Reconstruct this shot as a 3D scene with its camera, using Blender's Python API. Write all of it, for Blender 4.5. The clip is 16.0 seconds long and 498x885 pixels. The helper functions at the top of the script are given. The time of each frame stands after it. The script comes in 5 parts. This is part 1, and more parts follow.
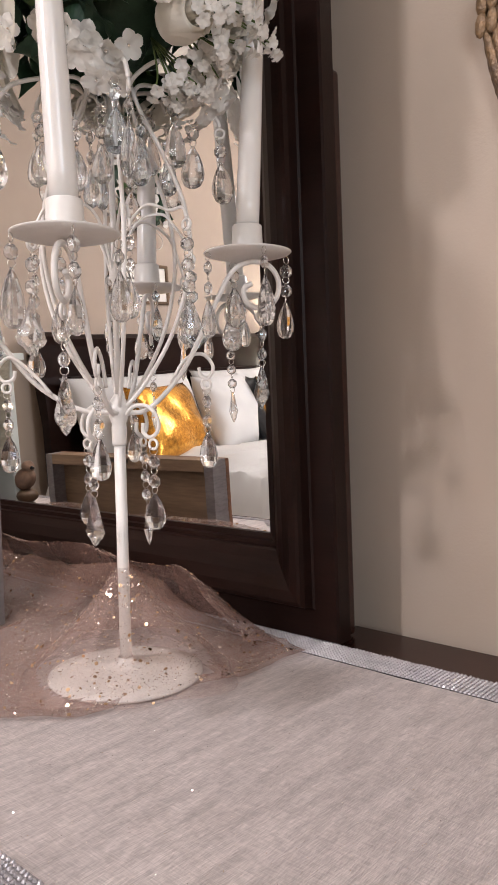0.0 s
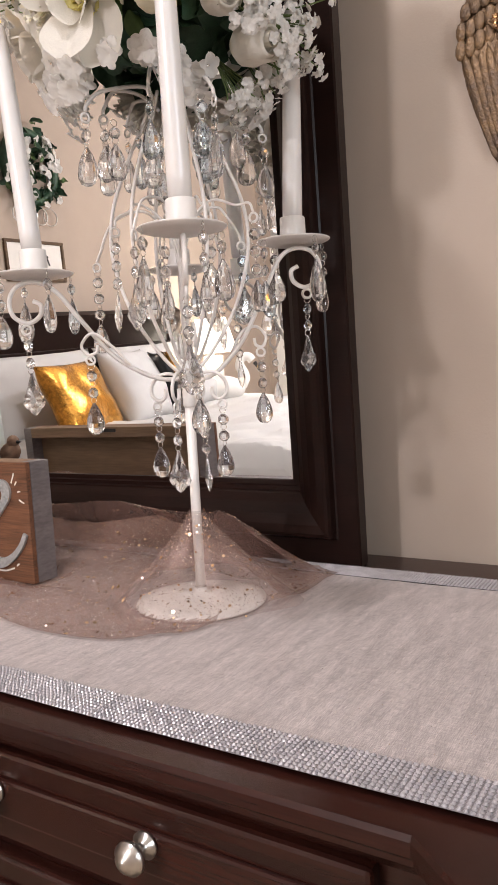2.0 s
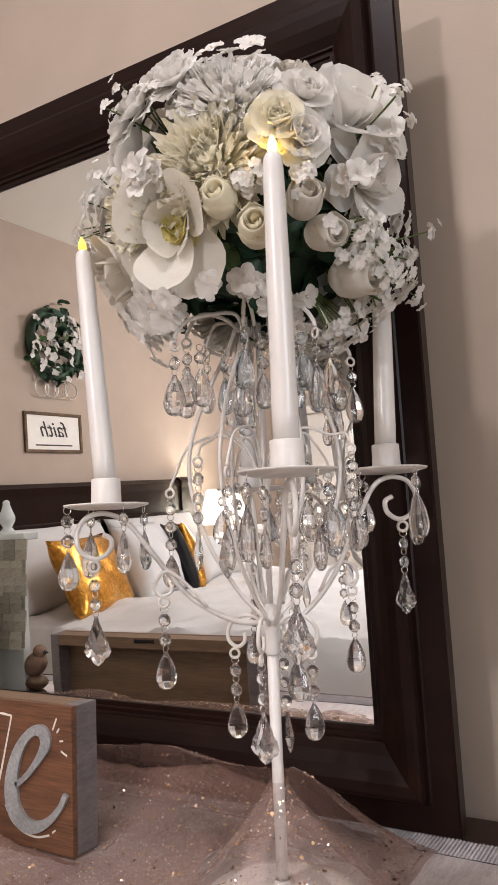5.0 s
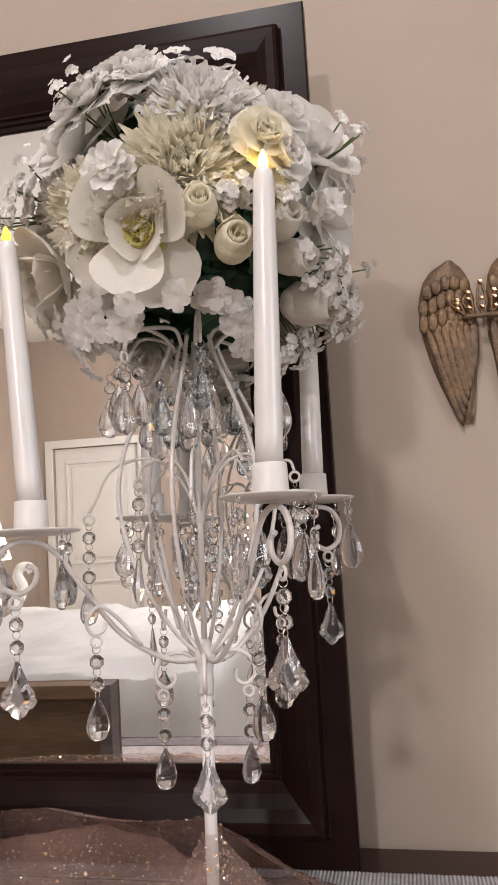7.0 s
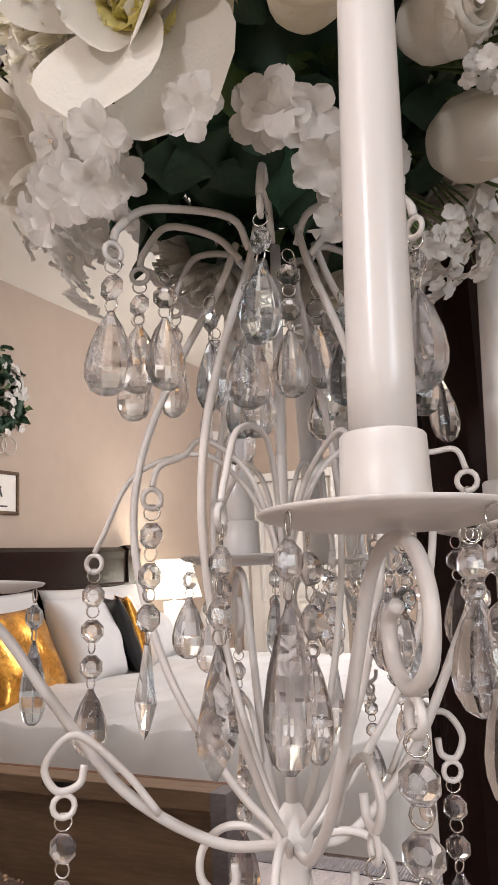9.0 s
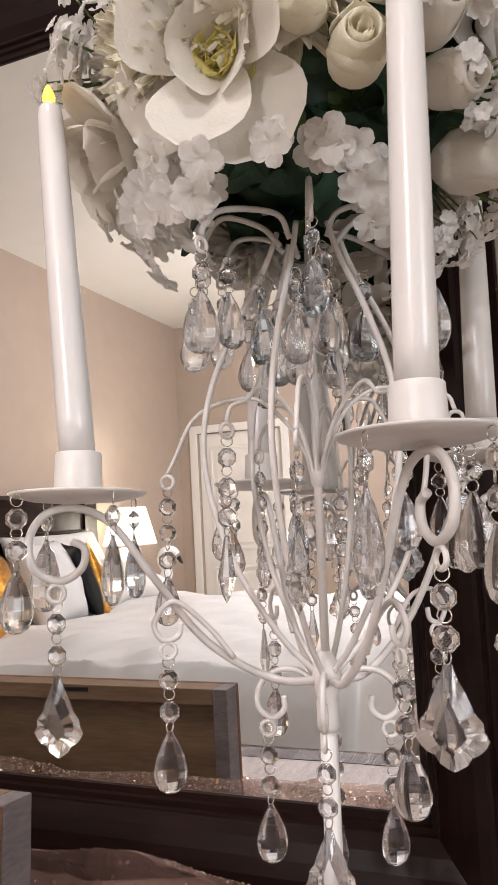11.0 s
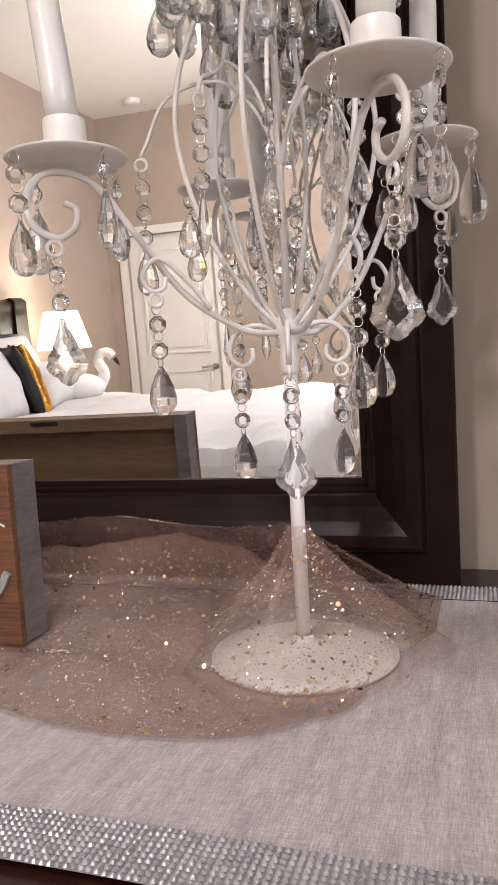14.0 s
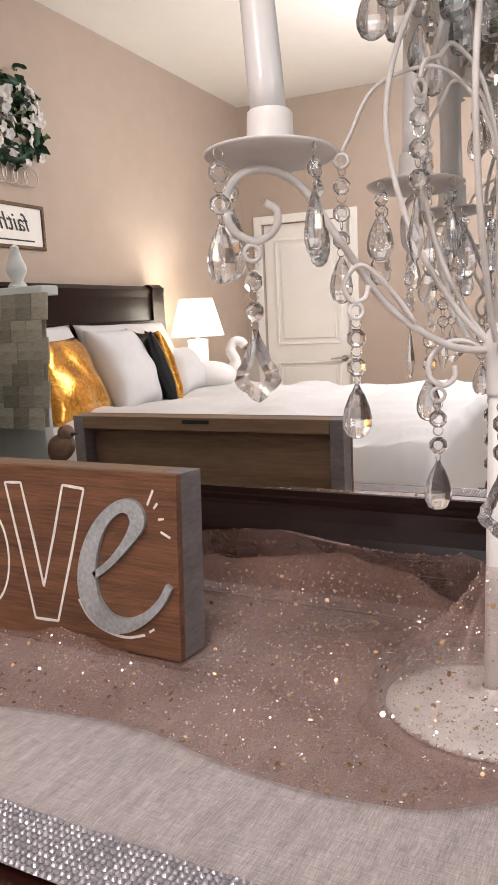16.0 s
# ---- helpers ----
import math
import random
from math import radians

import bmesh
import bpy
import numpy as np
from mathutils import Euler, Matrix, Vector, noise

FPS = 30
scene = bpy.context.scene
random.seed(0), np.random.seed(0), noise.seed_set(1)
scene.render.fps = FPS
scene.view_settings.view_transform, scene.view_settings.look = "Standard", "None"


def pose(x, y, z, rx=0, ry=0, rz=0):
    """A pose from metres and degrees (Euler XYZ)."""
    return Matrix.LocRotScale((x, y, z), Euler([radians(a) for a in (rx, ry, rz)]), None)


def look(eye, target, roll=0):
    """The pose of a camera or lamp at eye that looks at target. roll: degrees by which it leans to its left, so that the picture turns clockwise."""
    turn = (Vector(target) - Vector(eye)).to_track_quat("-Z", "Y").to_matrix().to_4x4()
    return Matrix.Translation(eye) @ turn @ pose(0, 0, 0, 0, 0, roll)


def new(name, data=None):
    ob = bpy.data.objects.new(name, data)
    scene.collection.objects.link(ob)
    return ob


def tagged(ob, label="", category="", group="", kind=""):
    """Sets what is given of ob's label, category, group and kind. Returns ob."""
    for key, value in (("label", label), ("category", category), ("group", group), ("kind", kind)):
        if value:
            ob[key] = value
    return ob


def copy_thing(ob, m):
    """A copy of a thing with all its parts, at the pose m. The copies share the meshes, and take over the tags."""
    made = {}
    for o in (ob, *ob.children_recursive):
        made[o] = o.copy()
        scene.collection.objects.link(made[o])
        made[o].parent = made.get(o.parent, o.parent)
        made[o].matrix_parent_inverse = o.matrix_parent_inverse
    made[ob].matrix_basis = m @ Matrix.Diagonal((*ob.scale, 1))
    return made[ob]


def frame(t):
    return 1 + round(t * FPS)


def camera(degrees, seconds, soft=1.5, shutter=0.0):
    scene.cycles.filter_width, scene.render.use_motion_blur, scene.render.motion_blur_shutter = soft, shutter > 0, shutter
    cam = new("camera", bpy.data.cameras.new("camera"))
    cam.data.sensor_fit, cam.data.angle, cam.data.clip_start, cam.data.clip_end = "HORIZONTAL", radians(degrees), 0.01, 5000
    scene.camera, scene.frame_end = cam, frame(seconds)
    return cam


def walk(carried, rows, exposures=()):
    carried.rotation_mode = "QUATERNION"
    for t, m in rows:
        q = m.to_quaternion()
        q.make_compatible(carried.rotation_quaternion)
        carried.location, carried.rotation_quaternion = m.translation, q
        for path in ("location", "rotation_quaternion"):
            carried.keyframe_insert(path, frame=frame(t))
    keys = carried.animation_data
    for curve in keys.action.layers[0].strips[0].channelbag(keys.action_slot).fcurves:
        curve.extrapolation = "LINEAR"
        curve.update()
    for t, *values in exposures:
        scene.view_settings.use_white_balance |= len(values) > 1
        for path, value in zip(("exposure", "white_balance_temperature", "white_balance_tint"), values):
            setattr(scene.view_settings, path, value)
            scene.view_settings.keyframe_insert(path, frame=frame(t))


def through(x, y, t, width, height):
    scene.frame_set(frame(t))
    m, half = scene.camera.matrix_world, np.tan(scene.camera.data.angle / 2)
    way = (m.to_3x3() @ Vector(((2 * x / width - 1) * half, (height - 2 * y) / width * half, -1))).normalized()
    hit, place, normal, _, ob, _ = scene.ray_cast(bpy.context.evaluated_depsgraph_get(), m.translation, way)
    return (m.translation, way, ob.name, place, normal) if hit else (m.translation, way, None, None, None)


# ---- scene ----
cam = camera(37.1, 16.0)
PATH = [
    (0, (0.579, -0.462, 1.067), (-0.745, 1.034, 0.961), -1.2),
    (0.5, (0.65, -0.52, 1.068), (-0.777, 0.876, 0.948), -0.9),
    (1, (0.588, -0.616, 1.066), (-0.699, 0.912, 0.963), -2.7),
    (1.5, (0.51, -0.658, 1.066), (-0.536, 1.035, 0.872), -2.6),
    (2, (0.506, -0.691, 1.062), (-0.544, 1.002, 0.878), -3.2),
    (2.5, (0.486, -0.715, 1.079), (-0.517, 1.009, 0.927), -4.1),
    (3, (0.512, -0.682, 1.077), (-0.539, 1.019, 1.116), -4.2),
    (3.5, (0.492, -0.652, 1.135), (-0.633, 0.998, 1.24), -3.2),
    (4, (0.497, -0.635, 1.151), (-0.73, 0.932, 1.35), -2.5),
    (6.3, (0.214, -0.73, 1.148), (-0.325, 1.173, 1.445), -3.1),
    (6.5, (0.215, -0.736, 1.149), (-0.269, 1.179, 1.461), -3.1),
    (7, (0.194, -0.699, 1.15), (-0.199, 1.236, 1.464), -2.7),
    (7.5, (0.173, -0.555, 1.163), (-0.31, 1.353, 1.519), -2.0),
    (8, (0.168, -0.419, 1.168), (-0.463, 1.435, 1.572), -1.0),
    (8.5, (0.168, -0.361, 1.17), (-0.524, 1.469, 1.584), -1.8),
    (9, (0.162, -0.352, 1.172), (-0.732, 1.385, 1.6), -1.2),
    (9.2, (0.164, -0.361, 1.169), (-0.793, 1.341, 1.601), -0.4),
    (11.3, (0.151, -0.497, 1.138), (-0.589, 1.343, 1.396), -2.0),
    (11.5, (0.148, -0.501, 1.132), (-0.577, 1.349, 1.361), -2.2),
    (12, (0.161, -0.514, 1.1), (-0.54, 1.356, 1.212), -2.8),
    (12.5, (0.161, -0.528, 1.068), (-0.504, 1.357, 1.03), -3.0),
    (13, (0.156, -0.544, 1.047), (-0.481, 1.347, 0.916), -3.1),
    (13.5, (0.159, -0.553, 1.039), (-0.463, 1.34, 0.864), -3.3),
    (14, (0.15, -0.568, 1.035), (-0.474, 1.321, 0.834), -3.3),
    (14.5, (0.132, -0.569, 1.043), (-0.496, 1.317, 0.821), -3.2),
    (15, (0.117, -0.563, 1.051), (-0.601, 1.29, 0.833), -2.8),
    (15.5, (0.102, -0.551, 1.052), (-0.708, 1.265, 0.834), -1.8),
    (16, (0.085, -0.54, 1.056), (-0.833, 1.224, 0.837), -1.1),
]
walk(cam, [(t, look(eye, target, roll)) for t, eye, target, roll in PATH], [(0, 0.12), (3, 0.12), (4, 0.0), (7, -0.22), (9, -0.18), (12.5, -0.05), (15, -0.08), (16, -0.10)])

# ---- world and lights ----
world = bpy.data.worlds.new("world")
scene.world = world
world.use_nodes = True
world.node_tree.nodes["Background"].inputs[0].default_value = (0.55, 0.65, 0.8, 1)
world.node_tree.nodes["Background"].inputs[1].default_value = 0.3

TABLE = 0.797          # top of the cloth on the dresser
GLASS_Y = 0.212        # mirror plane
WALL_Y = 0.315         # wall behind the dresser
LEFT_X, RIGHT_X, BACK_Y, CEIL = -2.75, 2.3, -5.0, 2.84


def lamp(name, kind, place, target, power, colour, size=0.3):
    data = bpy.data.lights.new(name, kind)
    data.energy, data.color = power, colour
    if kind == "AREA":
        data.shape, data.size = "DISK", size
    else:
        data.shadow_soft_size = size
    ob = new(name, data)
    ob.matrix_world = look(place, target)
    return ob


lamp("ceiling_lamp", "POINT", (-0.36, -3.20, 2.22), (-0.4, -1.6, 0), 132, (0.98, 0.93, 0.99), 0.10)
lamp("ceiling_lamp", "AREA", (-0.10, -0.95, 2.81), (-0.2, -0.9, 0), 20, (0.98, 0.93, 0.97), 0.16)
bedside_light = lamp("bedside_light", "POINT", (-2.45, -3.56, 1.12), (0, 0, 0), 26, (1.0, 0.95, 0.88), 0.05)
win = lamp("window_light", "AREA", (RIGHT_X + 0.02, -1.3, 1.5), (0, -1.0, 1.3), 26, (0.86, 0.92, 1.0), 1.1)

# ---- materials ----


def material(name, colour, rough=0.5, metal=0.0, var=0.12, scale=40.0, bump=0.0, bump_scale=200.0, spec=0.5, stretch=None, colour2=None, sheen=0.0):
    m = bpy.data.materials.new(name)
    m.use_nodes = True
    nt = m.node_tree
    b = nt.nodes["Principled BSDF"]
    b.inputs["Roughness"].default_value = rough
    b.inputs["Metallic"].default_value = metal
    b.inputs["Specular IOR Level"].default_value = spec
    if sheen:
        b.inputs["Sheen Weight"].default_value = sheen
    tc = nt.nodes.new("ShaderNodeTexCoord")
    mp = nt.nodes.new("ShaderNodeMapping")
    nt.links.new(tc.outputs["Object"], mp.inputs[0])
    if stretch:
        mp.inputs["Scale"].default_value = stretch
    no = nt.nodes.new("ShaderNodeTexNoise")
    no.inputs["Scale"].default_value = scale
    no.inputs["Detail"].default_value = 6
    nt.links.new(mp.outputs[0], no.inputs["Vector"])
    big = nt.nodes.new("ShaderNodeTexNoise")
    big.inputs["Scale"].default_value = scale * 0.13
    big.inputs["Detail"].default_value = 3
    nt.links.new(mp.outputs[0], big.inputs["Vector"])
    av = nt.nodes.new("ShaderNodeMath")
    av.operation = "ADD"
    nt.links.new(no.outputs["Fac"], av.inputs[0])
    nt.links.new(big.outputs["Fac"], av.inputs[1])
    ramp = nt.nodes.new("ShaderNodeMapRange")
    ramp.inputs["From Min"].default_value, ramp.inputs["From Max"].default_value = 0.7, 1.3
    nt.links.new(av.outputs[0], ramp.inputs[0])
    mix = nt.nodes.new("ShaderNodeMix")
    mix.data_type = "RGBA"
    c2 = colour2 or tuple(c * (1 - var) for c in colour)
    c1 = colour if colour2 else tuple(min(1, c * (1 + var)) for c in colour)
    mix.inputs["A"].default_value = (*c1, 1)
    mix.inputs["B"].default_value = (*c2, 1)
    nt.links.new(ramp.outputs[0], mix.inputs["Factor"])
    nt.links.new(mix.outputs["Result"], b.inputs["Base Color"])
    if bump:
        bn = nt.nodes.new("ShaderNodeTexNoise")
        bn.inputs["Scale"].default_value = bump_scale
        bn.inputs["Detail"].default_value = 4
        nt.links.new(mp.outputs[0], bn.inputs["Vector"])
        bu = nt.nodes.new("ShaderNodeBump")
        bu.inputs["Strength"].default_value = bump
        bu.inputs["Distance"].default_value = 0.002
        nt.links.new(bn.outputs["Fac"], bu.inputs["Height"])
        nt.links.new(bu.outputs[0], b.inputs["Normal"])
    return m


def sheer(name, colour, cover, threads=0.0, rough=0.8):
    """Thin cloth that lets light through between its threads."""
    m = bpy.data.materials.new(name)
    m.use_nodes = True
    nt = m.node_tree
    nt.nodes.remove(nt.nodes["Principled BSDF"])
    out = nt.nodes["Material Output"]
    tr = nt.nodes.new("ShaderNodeBsdfTransparent")
    tl = nt.nodes.new("ShaderNodeBsdfTranslucent")
    tl.inputs[0].default_value = (*colour, 1)
    di = nt.nodes.new("ShaderNodeBsdfDiffuse")
    di.inputs[0].default_value = (*colour, 1)
    gl = nt.nodes.new("ShaderNodeBsdfGlossy")
    gl.inputs[0].default_value = (*colour, 1)
    gl.inputs["Roughness"].default_value = 0.35
    a = nt.nodes.new("ShaderNodeMixShader")
    a.inputs[0].default_value = 0.35
    nt.links.new(di.outputs[0], a.inputs[1])
    nt.links.new(tl.outputs[0], a.inputs[2])
    g = nt.nodes.new("ShaderNodeMixShader")
    g.inputs[0].default_value = 0.15
    nt.links.new(a.outputs[0], g.inputs[1])
    nt.links.new(gl.outputs[0], g.inputs[2])
    c = nt.nodes.new("ShaderNodeMixShader")
    tc = nt.nodes.new("ShaderNodeTexCoord")
    no = nt.nodes.new("ShaderNodeTexNoise")
    no.inputs["Scale"].default_value = 14
    no.inputs["Detail"].default_value = 5
    nt.links.new(tc.outputs["Object"], no.inputs["Vector"])
    mr = nt.nodes.new("ShaderNodeMapRange")
    mr.inputs["From Min"].default_value, mr.inputs["From Max"].default_value = 0.3, 0.7
    mr.inputs["To Min"].default_value, mr.inputs["To Max"].default_value = cover * 0.85, min(1, cover * 1.15)
    nt.links.new(no.outputs["Fac"], mr.inputs[0])
    last = mr.outputs[0]
    if threads:
        vo = nt.nodes.new("ShaderNodeTexVoronoi")
        vo.feature = "DISTANCE_TO_EDGE"
        vo.inputs["Scale"].default_value = 620
        nt.links.new(tc.outputs["Object"], vo.inputs["Vector"])
        lt = nt.nodes.new("ShaderNodeMath")
        lt.operation = "LESS_THAN"
        lt.inputs[1].default_value = 0.1
        nt.links.new(vo.outputs["Distance"], lt.inputs[0])
        ad = nt.nodes.new("ShaderNodeMath")
        ad.operation = "MULTIPLY_ADD"
        ad.use_clamp = True
        ad.inputs[1].default_value = threads
        nt.links.new(lt.outputs[0], ad.inputs[0])
        nt.links.new(last, ad.inputs[2])
        last = ad.outputs[0]
    nt.links.new(last, c.inputs[0])
    nt.links.new(tr.outputs[0], c.inputs[1])
    nt.links.new(g.outputs[0], c.inputs[2])
    nt.links.new(c.outputs[0], out.inputs[0])
    return m


def petal_material(name, colour, through=0.38, colour2=None):
    m = material(name, colour, 0.75, 0, 0.05, 90, 0.25, 500, 0.2, colour2=colour2)
    nt = m.node_tree
    b = nt.nodes["Principled BSDF"]
    tl = nt.nodes.new("ShaderNodeBsdfTranslucent")
    tl.inputs[0].default_value = (*colour, 1)
    mx = nt.nodes.new("ShaderNodeMixShader")
    mx.inputs[0].default_value = through
    nt.links.new(b.outputs[0], mx.inputs[1])
    nt.links.new(tl.outputs[0], mx.inputs[2])
    nt.links.new(mx.outputs[0], nt.nodes["Material Output"].inputs[0])
    return m


def glass(name, colour=(1, 1, 1), rough=0.0, ior=1.52):
    m = bpy.data.materials.new(name)
    m.use_nodes = True
    b = m.node_tree.nodes["Principled BSDF"]
    b.inputs["Base Color"].default_value = (*colour, 1)
    b.inputs["Roughness"].default_value = rough
    b.inputs["Transmission Weight"].default_value = 1.0
    b.inputs["IOR"].default_value = ior
    return m


def acrylic(m, clear=0.34, milk=0.10, tint=(0.86, 0.88, 0.93)):
    """Cast acrylic: partly looked straight through, with a trace of milkiness."""
    nt = m.node_tree
    b = nt.nodes["Principled BSDF"]
    tr = nt.nodes.new("ShaderNodeBsdfTransparent")
    tr.inputs[0].default_value = (0.97, 0.98, 1.0, 1)
    tl = nt.nodes.new("ShaderNodeBsdfTranslucent")
    tl.inputs[0].default_value = (*tint, 1)
    a, c = nt.nodes.new("ShaderNodeMixShader"), nt.nodes.new("ShaderNodeMixShader")
    a.inputs[0].default_value, c.inputs[0].default_value = clear, milk
    nt.links.new(b.outputs[0], a.inputs[1])
    nt.links.new(tr.outputs[0], a.inputs[2])
    nt.links.new(a.outputs[0], c.inputs[1])
    nt.links.new(tl.outputs[0], c.inputs[2])
    nt.links.new(c.outputs[0], nt.nodes["Material Output"].inputs[0])
    return m


def glow(name, colour, strength):
    m = bpy.data.materials.new(name)
    m.use_nodes = True
    b = m.node_tree.nodes["Principled BSDF"]
    b.inputs["Base Color"].default_value = (*colour, 1)
    b.inputs["Emission Color"].default_value = (*colour, 1)
    b.inputs["Emission Strength"].default_value = strength
    return m


M_WALL = material("tan_wall_paint", (0.435, 0.354, 0.288), 0.85, 0, 0.035, 9, 0.12, 260, 0.25)
M_CEIL = material("white_ceiling_paint", (0.8, 0.78, 0.72), 0.9, 0, 0.02, 8, 0.1, 200, 0.2)
M_CARPET = material("beige_carpet", (0.42, 0.34, 0.26), 0.95, 0, 0.2, 120, 0.8, 400, 0.1)
M_TRIM = material("white_trim_paint", (0.78, 0.76, 0.72), 0.4, 0, 0.02, 12, 0.03, 90)
M_ESPRESSO = material("espresso_wood", (0.0105, 0.0048, 0.0038), 0.30, 0, 0.3, 30, 0.05, 160, 0.12, (1, 12, 12), (0.0175, 0.0074, 0.0056))
M_CHERRY = material("dark_cherry_wood", (0.020, 0.0065, 0.005), 0.24, 0, 0.3, 26, 0.04, 120, 0.35, (1, 14, 14), (0.036, 0.010, 0.0065))
M_MIRROR = material("mirror_silver", (0.93, 0.93, 0.92), 0.0, 1.0, 0.0, 2)
M_WHITE = material("white_enamel", (0.72, 0.68, 0.64), 0.36, 0, 0.06, 60, 0.08, 300, 0.5)
M_WAX = material("white_plastic_candle", (0.74, 0.71, 0.68), 0.25, 0, 0.02, 30, 0.03, 120, 0.5)
M_WAX.node_tree.nodes["Principled BSDF"].inputs["Subsurface Weight"].default_value = 0.15
M_WAX.node_tree.nodes["Principled BSDF"].inputs["Subsurface Radius"].default_value = (0.006, 0.005, 0.004)
M_CRYSTAL = glass("clear_crystal", (0.98, 0.985, 1.0), 0.0, 1.5)
# clear crystal as well: bluish glints from the window put into its tint
M_BLUE_GLINT = glass("blue_glint_crystal", (0.84, 0.93, 1.0), 0.0, 1.6)
acrylic(M_CRYSTAL, 0.17, 0.015)
acrylic(M_BLUE_GLINT, 0.10, 0.02, (0.6, 0.8, 1.0))
M_WIRE = material("silver_wire", (0.75, 0.73, 0.7), 0.2, 1.0, 0.05, 50)
M_NICKEL = material("brushed_nickel", (0.55, 0.52, 0.48), 0.3, 1.0, 0.15, 80, 0.1, 200)
M_FLAME = glow("warm_led_flame", (1.0, 0.62, 0.08), 22)
M_FLAME_DIM = glow("dim_led_flame", (1.0, 0.55, 0.05), 3)
M_CLOTH = material("silver_pink_lame", (0.49, 0.432, 0.415), 0.5, 0.1, 0.24, 1000, 0.7, 1500, 0.45, (1.0, 0.16, 1.0), sheen=0.1)


def weave(m, across=1300.0, along=85.0, depth=0.12):
    """Crossing slubby threads in a woven cloth: two stretched noises shade the colour."""
    nt = m.node_tree
    b = nt.nodes["Principled BSDF"]
    src = b.inputs["Base Color"].links[0].from_socket
    tc = nt.nodes.new("ShaderNodeTexCoord")
    for sx, sy in ((across, along), (along, across)):
        mp, ns = nt.nodes.new("ShaderNodeMapping"), nt.nodes.new("ShaderNodeTexNoise")
        mp.inputs["Scale"].default_value = (sx, sy, 1)
        ns.inputs["Scale"].default_value, ns.inputs["Detail"].default_value = 1.0, 1.0
        rg = nt.nodes.new("ShaderNodeMapRange")
        rg.inputs["From Min"].default_value, rg.inputs["From Max"].default_value = 0.35, 0.65
        rg.inputs["To Min"].default_value, rg.inputs["To Max"].default_value = 1 - depth, 1 + depth
        mul = nt.nodes.new("ShaderNodeVectorMath")
        mul.operation = "MULTIPLY"
        nt.links.new(tc.outputs["Object"], mp.inputs[0])
        nt.links.new(mp.outputs[0], ns.inputs["Vector"])
        nt.links.new(ns.outputs[0], rg.inputs[0])
        nt.links.new(src, mul.inputs[0])
        nt.links.new(rg.outputs[0], mul.inputs[1])
        src = mul.outputs[0]
    nt.links.new(src, b.inputs["Base Color"])


weave(M_CLOTH)
M_STONE = material("rhinestone", (0.46, 0.44, 0.46), 0.30, 0.45, 0.25, 600, 0, 1, 0.8)
M_BAND = material("silver_band", (0.30, 0.28, 0.29), 0.5, 0.3, 0.2, 300, 0.3, 900)
M_TULLE = sheer("blush_tulle", (0.405, 0.256, 0.208), 0.40, 0.18)
M_TULLE3 = sheer("blush_tulle_double", (0.37, 0.24, 0.205), 0.31, 0.25)
M_TULLE2 = sheer("blush_tulle_single", (0.48, 0.33, 0.285), 0.20, 0.10)
M_GOLD = material("gold_glitter", (0.74, 0.52, 0.33), 0.22, 1.0, 0.2, 300)
M_GLIT = material("silver_glitter", (0.95, 0.85, 0.78), 0.15, 1.0, 0.1, 300)
M_SIGN = material("brown_sign_wood", (0.235, 0.10, 0.048), 0.6, 0, 0.3, 26, 0.5, 140, 0.3, (1.0, 10, 18), (0.075, 0.034, 0.018))
M_SIGN_SIDE = material("grey_brown_stained_wood", (0.17, 0.145, 0.14), 0.6, 0, 0.25, 30, 0.3, 160, 0.3, (3, 3, 10))
M_SIGN_BACK = material("grey_brown_raw_wood", (0.25, 0.155, 0.09), 0.65, 0, 0.3, 20, 0.3, 110, 0.3, (1.2, 8, 14), (0.15, 0.092, 0.055))
M_CHALK = material("white_paint_line", (0.75, 0.70, 0.62), 0.8, 0, 0.12, 200)
M_ZINC = material("galvanised_metal", (0.50, 0.53, 0.54), 0.42, 0.7, 0.3, 260, 0.1, 300)
M_BRONZE = material("antique_gold_resin", (0.27, 0.165, 0.082), 0.42, 0.35, 0.45, 120, 0.8, 300, 0.5, None, (0.115, 0.076, 0.052))
M_PETAL = petal_material("white_silk_petal", (0.86, 0.835, 0.795))
M_CREAM = petal_material("cream_silk_petal", (0.88, 0.83, 0.68))
M_IVORY = petal_material("ivory_silk_petal", (0.83, 0.79, 0.71))
M_YELLOW = petal_material("pale_yellow_petal", (0.80, 0.72, 0.30))
M_LEAF = material("dark_green_leaf", (0.022, 0.055, 0.028), 0.5, 0, 0.45, 60, 0.3, 300, 0.4)
M_LEAF2 = material("fresh_green_leaf", (0.07, 0.12, 0.035), 0.55, 0, 0.4, 60, 0.3, 300, 0.4)
M_STEM = material("green_stem", (0.10, 0.14, 0.04), 0.6, 0, 0.3, 80)
M_TWIG = material("brown_twig", (0.13, 0.08, 0.045), 0.8, 0, 0.4, 60, 0.5, 200)
M_LINEN = material("white_bed_linen", (0.59, 0.58, 0.565), 0.85, 0, 0.03, 14, 0.25, 60, 0.15)
M_SEQUIN = material("gold_sequins", (0.72, 0.36, 0.07), 0.2, 0.9, 0.4, 60, 1.0, 75)
M_BLACK = material("black_sequins", (0.01, 0.01, 0.011), 0.35, 0.3, 0.4, 120, 0.6, 300)
M_SWAN = material("white_plush", (0.82, 0.80, 0.76), 0.9, 0, 0.03, 40, 0.4, 150, 0.1)
M_DARK = material("black_plastic", (0.015, 0.013, 0.012), 0.4, 0, 0.2, 50)
M_SHINGLE = material("weathered_shingle", (0.42, 0.39, 0.31), 0.8, 0, 0.3, 30, 0.4, 140, 0.2, (3, 3, 14), (0.27, 0.24, 0.18))
_nt = M_SHINGLE.node_tree
_b = _nt.nodes["Principled BSDF"]
